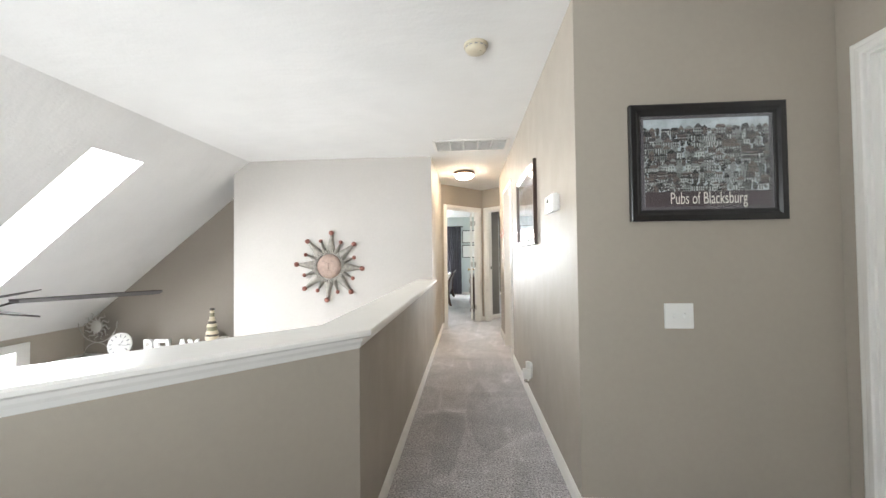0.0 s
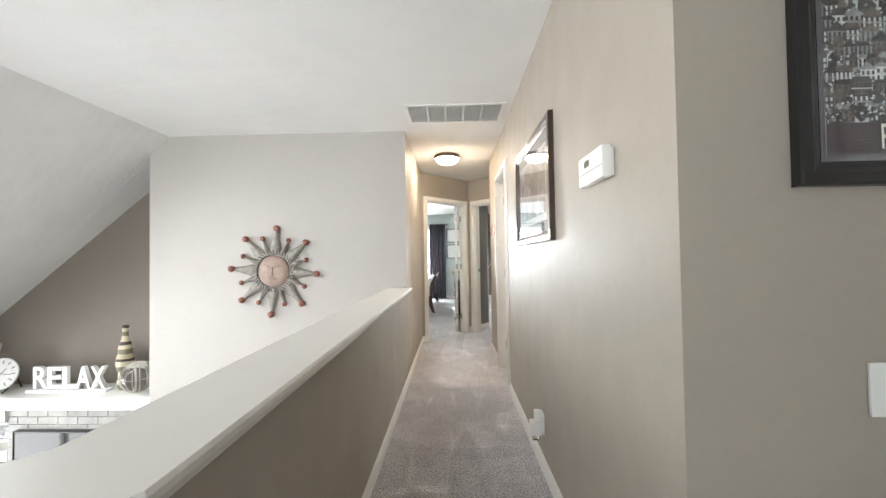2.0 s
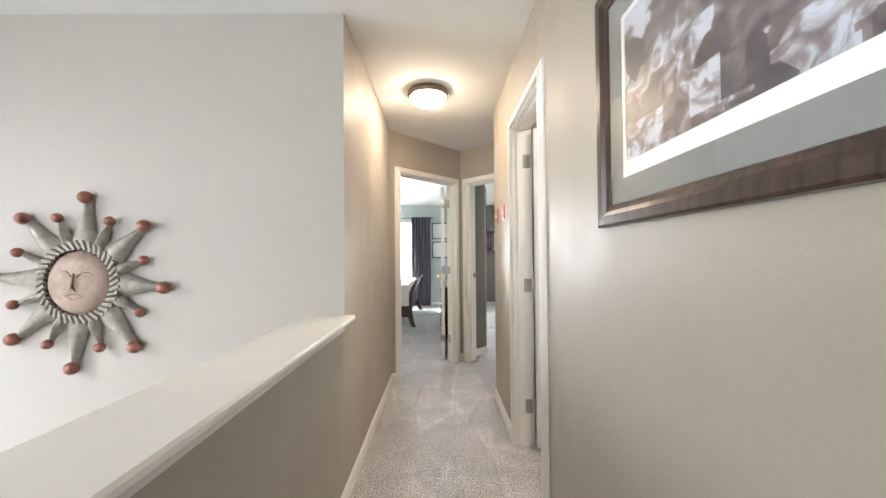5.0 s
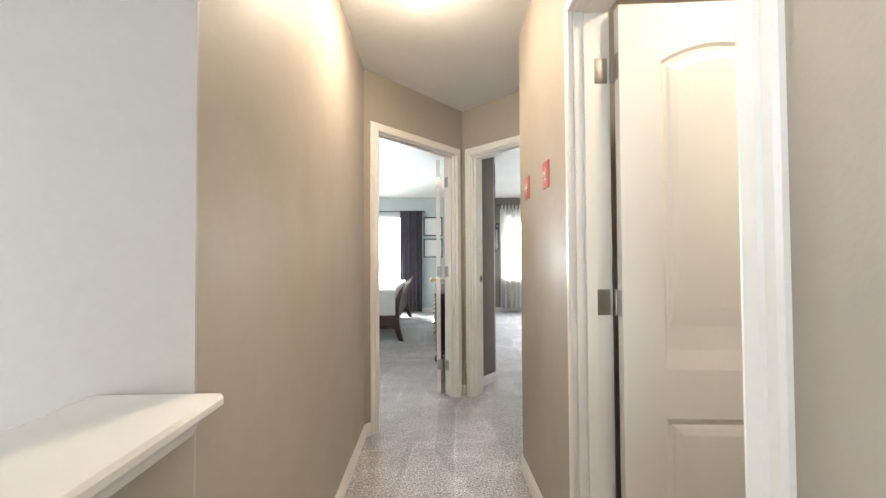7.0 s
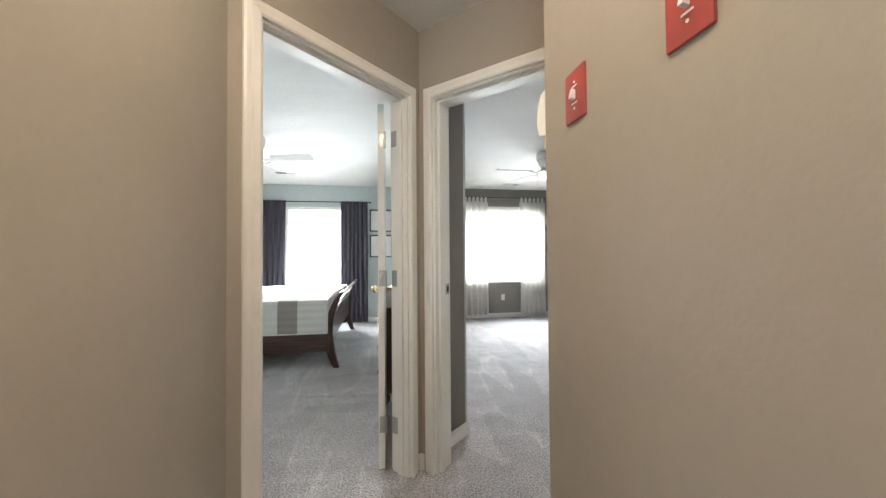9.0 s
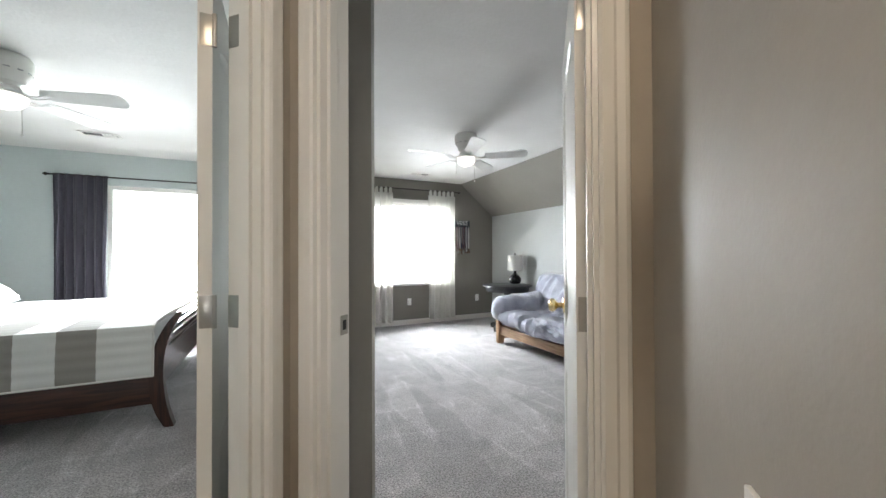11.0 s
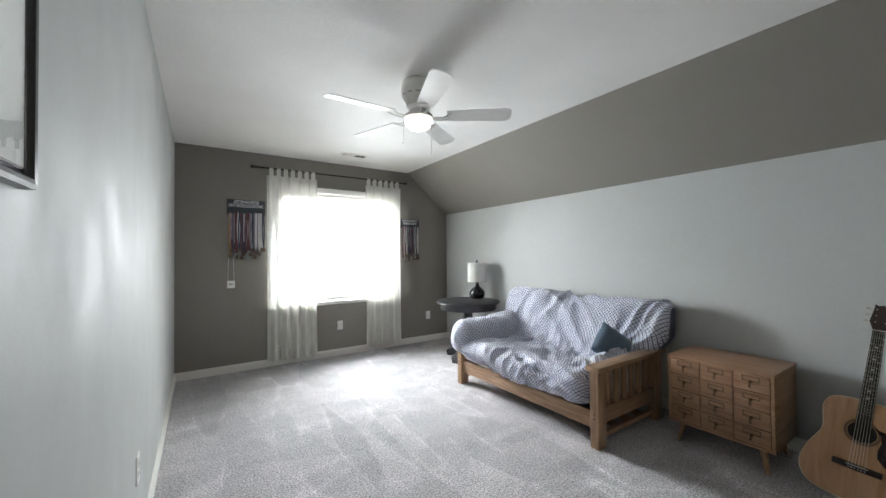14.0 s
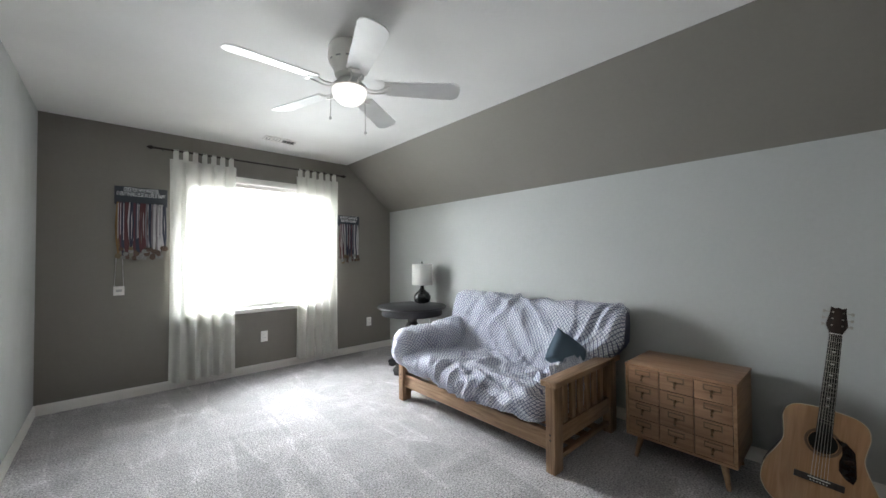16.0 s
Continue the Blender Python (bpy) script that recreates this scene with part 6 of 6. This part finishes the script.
part("binding", tube([(x, -0.002, y) for x, y in outline], 0.0028, 6, closed=True), shader("cream_binding", (0.62, 0.55, 0.40), 0.4, vary=0), gt)
# Dark disc on the closed top; its colour is the shade inside the body.
part("sound_hole", lathe([(0, 0.0), (0.050, 0.0), (0.050, 0.0006), (0, 0.0006)], 36), shader("sound_hole_shade", (0.01, 0.007, 0.005), 0.9, vary=0), gt, m=pose(0, -0.0042, 0.345, 90, 0, 0))
part("rosette", lathe([(0.053, 0), (0.053, 0.0008), (0.064, 0.0008), (0.064, 0)], 40), shader("rosette_brown", (0.16, 0.09, 0.05), 0.4, vary=0.3, scale=300), gt, m=pose(0, -0.0042, 0.345, 90, 0, 0))
pg = [(0.035, 0.385), (0.075, 0.375), (0.105, 0.345), (0.112, 0.295), (0.118, 0.235), (0.110, 0.205), (0.085, 0.215), (0.060, 0.245), (0.058, 0.285), (0.066, 0.32), (0.062, 0.355)]
part("pickguard", prism(pg, 0.0042, 0.0056, m=UP), shader("tortoise_black", (0.020, 0.012, 0.010), 0.15, vary=0.3, scale=60), gt, "dark glossy pickguard", smooth=False)
br = part("bridge", cube(-0.085, 0.085, -0.012, -0.0042, 0.155, 0.185, bevel=0.003), ROSE, gt)
part("saddle", cube(-0.038, 0.038, -0.0145, -0.0115, 0.174, 0.178), PLASTIC, gt)
for k in range(6):
    part("bridge_pin", lathe([(0, 0.004), (0.003, 0.003), (0.003, 0), (0, 0)], 8), PLASTIC, gt, m=pose(-0.0275 + 0.011 * k, -0.012, 0.164, 90, 0, 0))
part("neck", prism([(-0.028, 0.385), (0.028, 0.385), (0.0215, 0.872), (-0.0215, 0.872)], -0.016, 0.006, m=UP), ROSE, gt, smooth=False)
part("fretboard", prism([(-0.028, 0.385), (0.028, 0.385), (0.0215, 0.872), (-0.0215, 0.872)], 0.0061, 0.0105, m=UP), shader("ebony_board", (0.016, 0.013, 0.012), 0.4, vary=0.15, scale=60), gt, smooth=False)
for k in range(1, 20):
    z = 0.872 - 0.65 * (1 - 2 ** (-k / 12))
    if z > 0.39:
        part("fret", cube(-0.0265, 0.0265, -0.0118, -0.0100, z - 0.0009, z + 0.0009), STEEL, gt)
for k in (3, 5, 7, 9, 12, 14):
    z = 0.872 - 0.65 * (1 - 2 ** (-(k - 0.5) / 12))
    part("fret_marker", cube(-0.007, 0.007, -0.0112, -0.0103, z - 0.004, z + 0.004), PLASTIC, gt)
part("nut", cube(-0.0215, 0.0215, -0.0135, -0.004, 0.872, 0.877), PLASTIC, gt)
hd = [(-0.0215, 0.877), (0.0215, 0.877), (0.036, 0.912), (0.038, 0.922), (0.028, 0.985), (0.027, 1.012), (0.014, 1.004), (0.0, 1.010), (-0.014, 1.004), (-0.027, 1.012), (-0.028, 0.985), (-0.038, 0.922), (-0.036, 0.912)]
part("headstock", prism(hd, -0.012, 0.004, m=UP @ pose(0, 0, 0)), ROSE, gt, smooth=False)
for s in (-1, 1):
    for k in range(3):
        z = 0.918 + 0.033 * k
        tn = part("tuner", tube([(s * 0.028, 0.002, z), (s * 0.046, 0.002, z)], 0.003, 8), NICKEL, gt)
        part("tuner_button", cube(-0.006, 0.006, -0.004, 0.004, -0.008, 0.008, bevel=0.003), NICKEL, tn, m=pose(s * 0.050, 0.002, z))
        part("string_post", lathe([(0, 0.010), (0.003, 0.010), (0.004, 0), (0, 0)], 10), NICKEL, gt, m=pose(s * 0.018, -0.004, z, 90, 0, 0))
for k in range(6):
    x0_, x1_ = -0.0275 + 0.011 * k, -0.0175 + 0.007 * k
    part("string", tube([(x0_, -0.0148, 0.176), (x1_, -0.0142, 0.874)], 0.0007 + 0.0001 * (5 - k), 5), STEEL, gt)

# ---- bedroom ----
MAHOG = wood("dark_mahogany", (0.022, 0.010, 0.008), (0.075, 0.032, 0.022), axis="Z", rough=0.3, coat=0.2)
MAHOGY = wood("dark_mahogany_rail", (0.022, 0.010, 0.008), (0.075, 0.032, 0.022), axis="Y", rough=0.3, coat=0.2)
MAHOGX = wood("dark_mahogany_side", (0.022, 0.010, 0.008), (0.075, 0.032, 0.022), axis="X", rough=0.3, coat=0.2)
BX, BY0, BY1 = -0.47, 8.87, 10.92
bed = thing("bed", pose(0, 0, 0), "dark mahogany slatted sleigh bed", "bed")


def sleigh(z_top):
    """The side view of a curved post, as (x, z) with its thickness."""
    pts = [(0.075, 0.0), (0.035, 0.10), (0.005, 0.24), (0.0, 0.40), (0.022, 0.56), (0.075, 0.70), (0.135, 0.80)]
    return [(x, z * z_top / 0.80) for x, z in pts]


def curved_post(side, z_top, x, y):
    pts = sleigh(z_top)
    thick = [0.055, 0.075, 0.085, 0.080, 0.070, 0.055, 0.035]
    a = [(x + side * (px - w / 2), pz) for (px, pz), w in zip(pts, thick)]
    b = [(x + side * (px + w / 2), pz) for (px, pz), w in zip(pts, thick)]
    loop = a + b[::-1]
    fine_a = [along(a, i / 24) for i in range(25)]
    fine_b = [along(b, i / 24) for i in range(25)]
    return prism([(p.x, p.y) for p in fine_a] + [(p.x, p.y) for p in fine_b[::-1]], -0.035, 0.035, m=pose(0, y, 0, 90, 0, 0))


for y in (BY0, BY1):
    part("foot_post", curved_post(1, 0.80, BX, y), MAHOG, bed, smooth=True)
    part("head_post", curved_post(-1, 1.20, -2.66, y), MAHOG, bed, smooth=True)
for end, side, top, x in (("foot", 1, 0.80, BX), ("head", -1, 1.20, -2.66)):
    pts = sleigh(top)
    for k, (t0, t1) in enumerate(((0.36, 0.62), (0.67, 0.72), (0.77, 0.82), (0.87, 0.92), (0.965, 1.0))):
        bm = bmesh.new()
        rows_ = [along(pts, t0 + (t1 - t0) * i / 6) for i in range(7)]
        w = 0.012
        va = [[bm.verts.new((x + side * (p.x + d), y, p.y)) for d in (-w, w)] for p in rows_ for y in (BY0 + 0.03, BY1 - 0.03)]
        for i in range(6):
            a, b, c, d = va[2 * i], va[2 * i + 1], va[2 * i + 2], va[2 * i + 3]
            bm.faces.new((a[0], b[0], d[0], c[0])), bm.faces.new((a[1], b[1], d[1], c[1]))
        a, b = va[0], va[1]
        bm.faces.new((a[0], b[0], b[1], a[1]))
        a, b = va[-2], va[-1]
        bm.faces.new((a[0], b[0], b[1], a[1]))
        part(end + "board_slat", bm, MAHOGY, bed)
for y in (BY0, BY1):
    part("side_rail", cube(-2.64, BX + 0.02, y - 0.02, y + 0.02, 0.17, 0.37, bevel=0.006), MAHOGX, bed)
part("mattress", cube(-2.60, BX - 0.05, BY0 + 0.05, BY1 - 0.05, 0.30, 0.69, bevel=0.05), MATW, bed)

QUILT = fabric("white_grey_striped_quilt", (0.62, 0.62, 0.60), weave=90)
n_, l_ = QUILT.node_tree.nodes, QUILT.node_tree.links
pos_ = n_.new("ShaderNodeNewGeometry").outputs["Position"]
sx_ = n_.new("ShaderNodeSeparateXYZ")
l_.new(pos_, sx_.inputs[0])
fr1 = n_.new("ShaderNodeMath")
fr1.operation = "MULTIPLY"
fr1.inputs[1].default_value = 2.55
fr2 = n_.new("ShaderNodeMath")
fr2.operation = "FRACT"
fr3 = n_.new("ShaderNodeMath")
fr3.operation = "GREATER_THAN"
fr3.inputs[1].default_value = 0.5
l_.new(sx_.outputs[0], fr1.inputs[0]), l_.new(fr1.outputs[0], fr2.inputs[0]), l_.new(fr2.outputs[0], fr3.inputs[0])
mx_ = n_.new("ShaderNodeMix")
mx_.data_type = "RGBA"
mx_.inputs["A"].default_value, mx_.inputs["B"].default_value = (0.76, 0.76, 0.74, 1), (0.33, 0.31, 0.285, 1)
fr4, fr5 = n_.new("ShaderNodeMath"), n_.new("ShaderNodeMath")
fr4.operation, fr5.operation = "LESS_THAN", "MULTIPLY"
fr4.inputs[1].default_value = BX - 0.20
l_.new(sx_.outputs[0], fr4.inputs[0]), l_.new(fr4.outputs[0], fr5.inputs[0]), l_.new(fr3.outputs[0], fr5.inputs[1])
l_.new(fr5.outputs[0], mx_.inputs["Factor"]), l_.new(mx_.outputs["Result"], n_["Principled BSDF"].inputs["Base Color"])
bm = bmesh.new()
uvq = bm.loops.layers.uv.new("UVMap")


def quilt_skin(u, v):
    x = -2.45 + (BX - 0.015 + 2.45) * u
    s = v * 2.72
    w = BY1 - BY0 - 0.02
    hang = (2.72 - w) / 2
    puff = 0.007 * abs(math.sin(s * 44)) + 0.012 * noise.noise(Vector((x * 3, s * 3, 1)))
    wave = 0.02 * noise.noise(Vector((x * 4, 5, s)))
    if s < hang:
        d = hang - s
        return (x, BY0 - 0.025 - puff - 0.05 * d * (1 + 4 * wave) - wave * d, 0.715 - d)
    if s > hang + w:
        d = s - hang - w
        return (x, BY1 + 0.025 + puff + 0.05 * d + wave * d, 0.715 - d)
    t = (s - hang) / w
    return (x, BY0 - 0.01 + w * t + 0.01, 0.73 + puff - 0.015 * (abs(2 * t - 1) ** 8))


sheet(bm, quilt_skin, 60, 150, uvq, (1, 1))
q = thing("quilt", pose(0, 0, 0), "white quilt with wide grey stripes on the bed", "quilt")
part("cover", bm, QUILT, q)
for side in (0.0, 1.0):
    part("bound_hem", tube([quilt_skin(i / 60, side) for i in range(61)], 0.007, 6), MATW, q)
part("bound_hem", tube([quilt_skin(1.0, i / 60) for i in range(61)], 0.007, 6), MATW, q)
PILLW = fabric("white_pillow_cotton", (0.74, 0.75, 0.76))
for y in (9.40, 10.40):
    pillow("pillow", pose(-2.22, y, 0.875, -60, 0, 90), 0.85, 0.50, 0.22, PILLW, "white bed pillow leaning on the headboard", group="bed pillows")
for z in (1.82, 1.36):
    framed("framed_print", wall_at(0.06, BACK, z, 90), 0.40, 0.40, 0.022, 0.02, BLACK, MATW, "thin black-framed pale print in the bedroom", MATW, 0.06, glass=False)

ds = thing("dresser", pose(0.295, 8.45, 0), "dark carved wooden dresser beside the bedroom door", "dresser")
part("carcass", cube(-0.20, 0.215, -0.72, 0.72, 0.10, 0.74, bevel=0.006), MAHOG, ds)
part("top", cube(-0.23, 0.222, -0.75, 0.75, 0.74, 0.775, bevel=0.01), MAHOGY, ds)
for j in range(3):
    for i in range(2):
        d_ = part("drawer", cube(-0.222, -0.198, -0.34, 0.34, -0.09, 0.09, bevel=0.006), MAHOGY, ds, m=pose(0, -0.355 + 0.71 * i, 0.22 + 0.205 * j))
        for y in (-0.18, 0.18):
            part("drawer_pull", tube([(-0.222, y - 0.04, 0.01), (-0.245, y - 0.03, -0.005), (-0.245, y + 0.03, -0.005), (-0.222, y + 0.04, 0.01)], 0.005, 8), ANTIQ, d_)
for x in (-0.19, 0.20):
    for y in (-0.69, 0.69):
        part("bun_foot", lathe([(0, 0.10), (0.03, 0.10), (0.045, 0.07), (0.045, 0.04), (0.025, 0.012), (0.028, 0), (0, 0)], 20), MAHOG, ds, m=pose(x, y, 0))
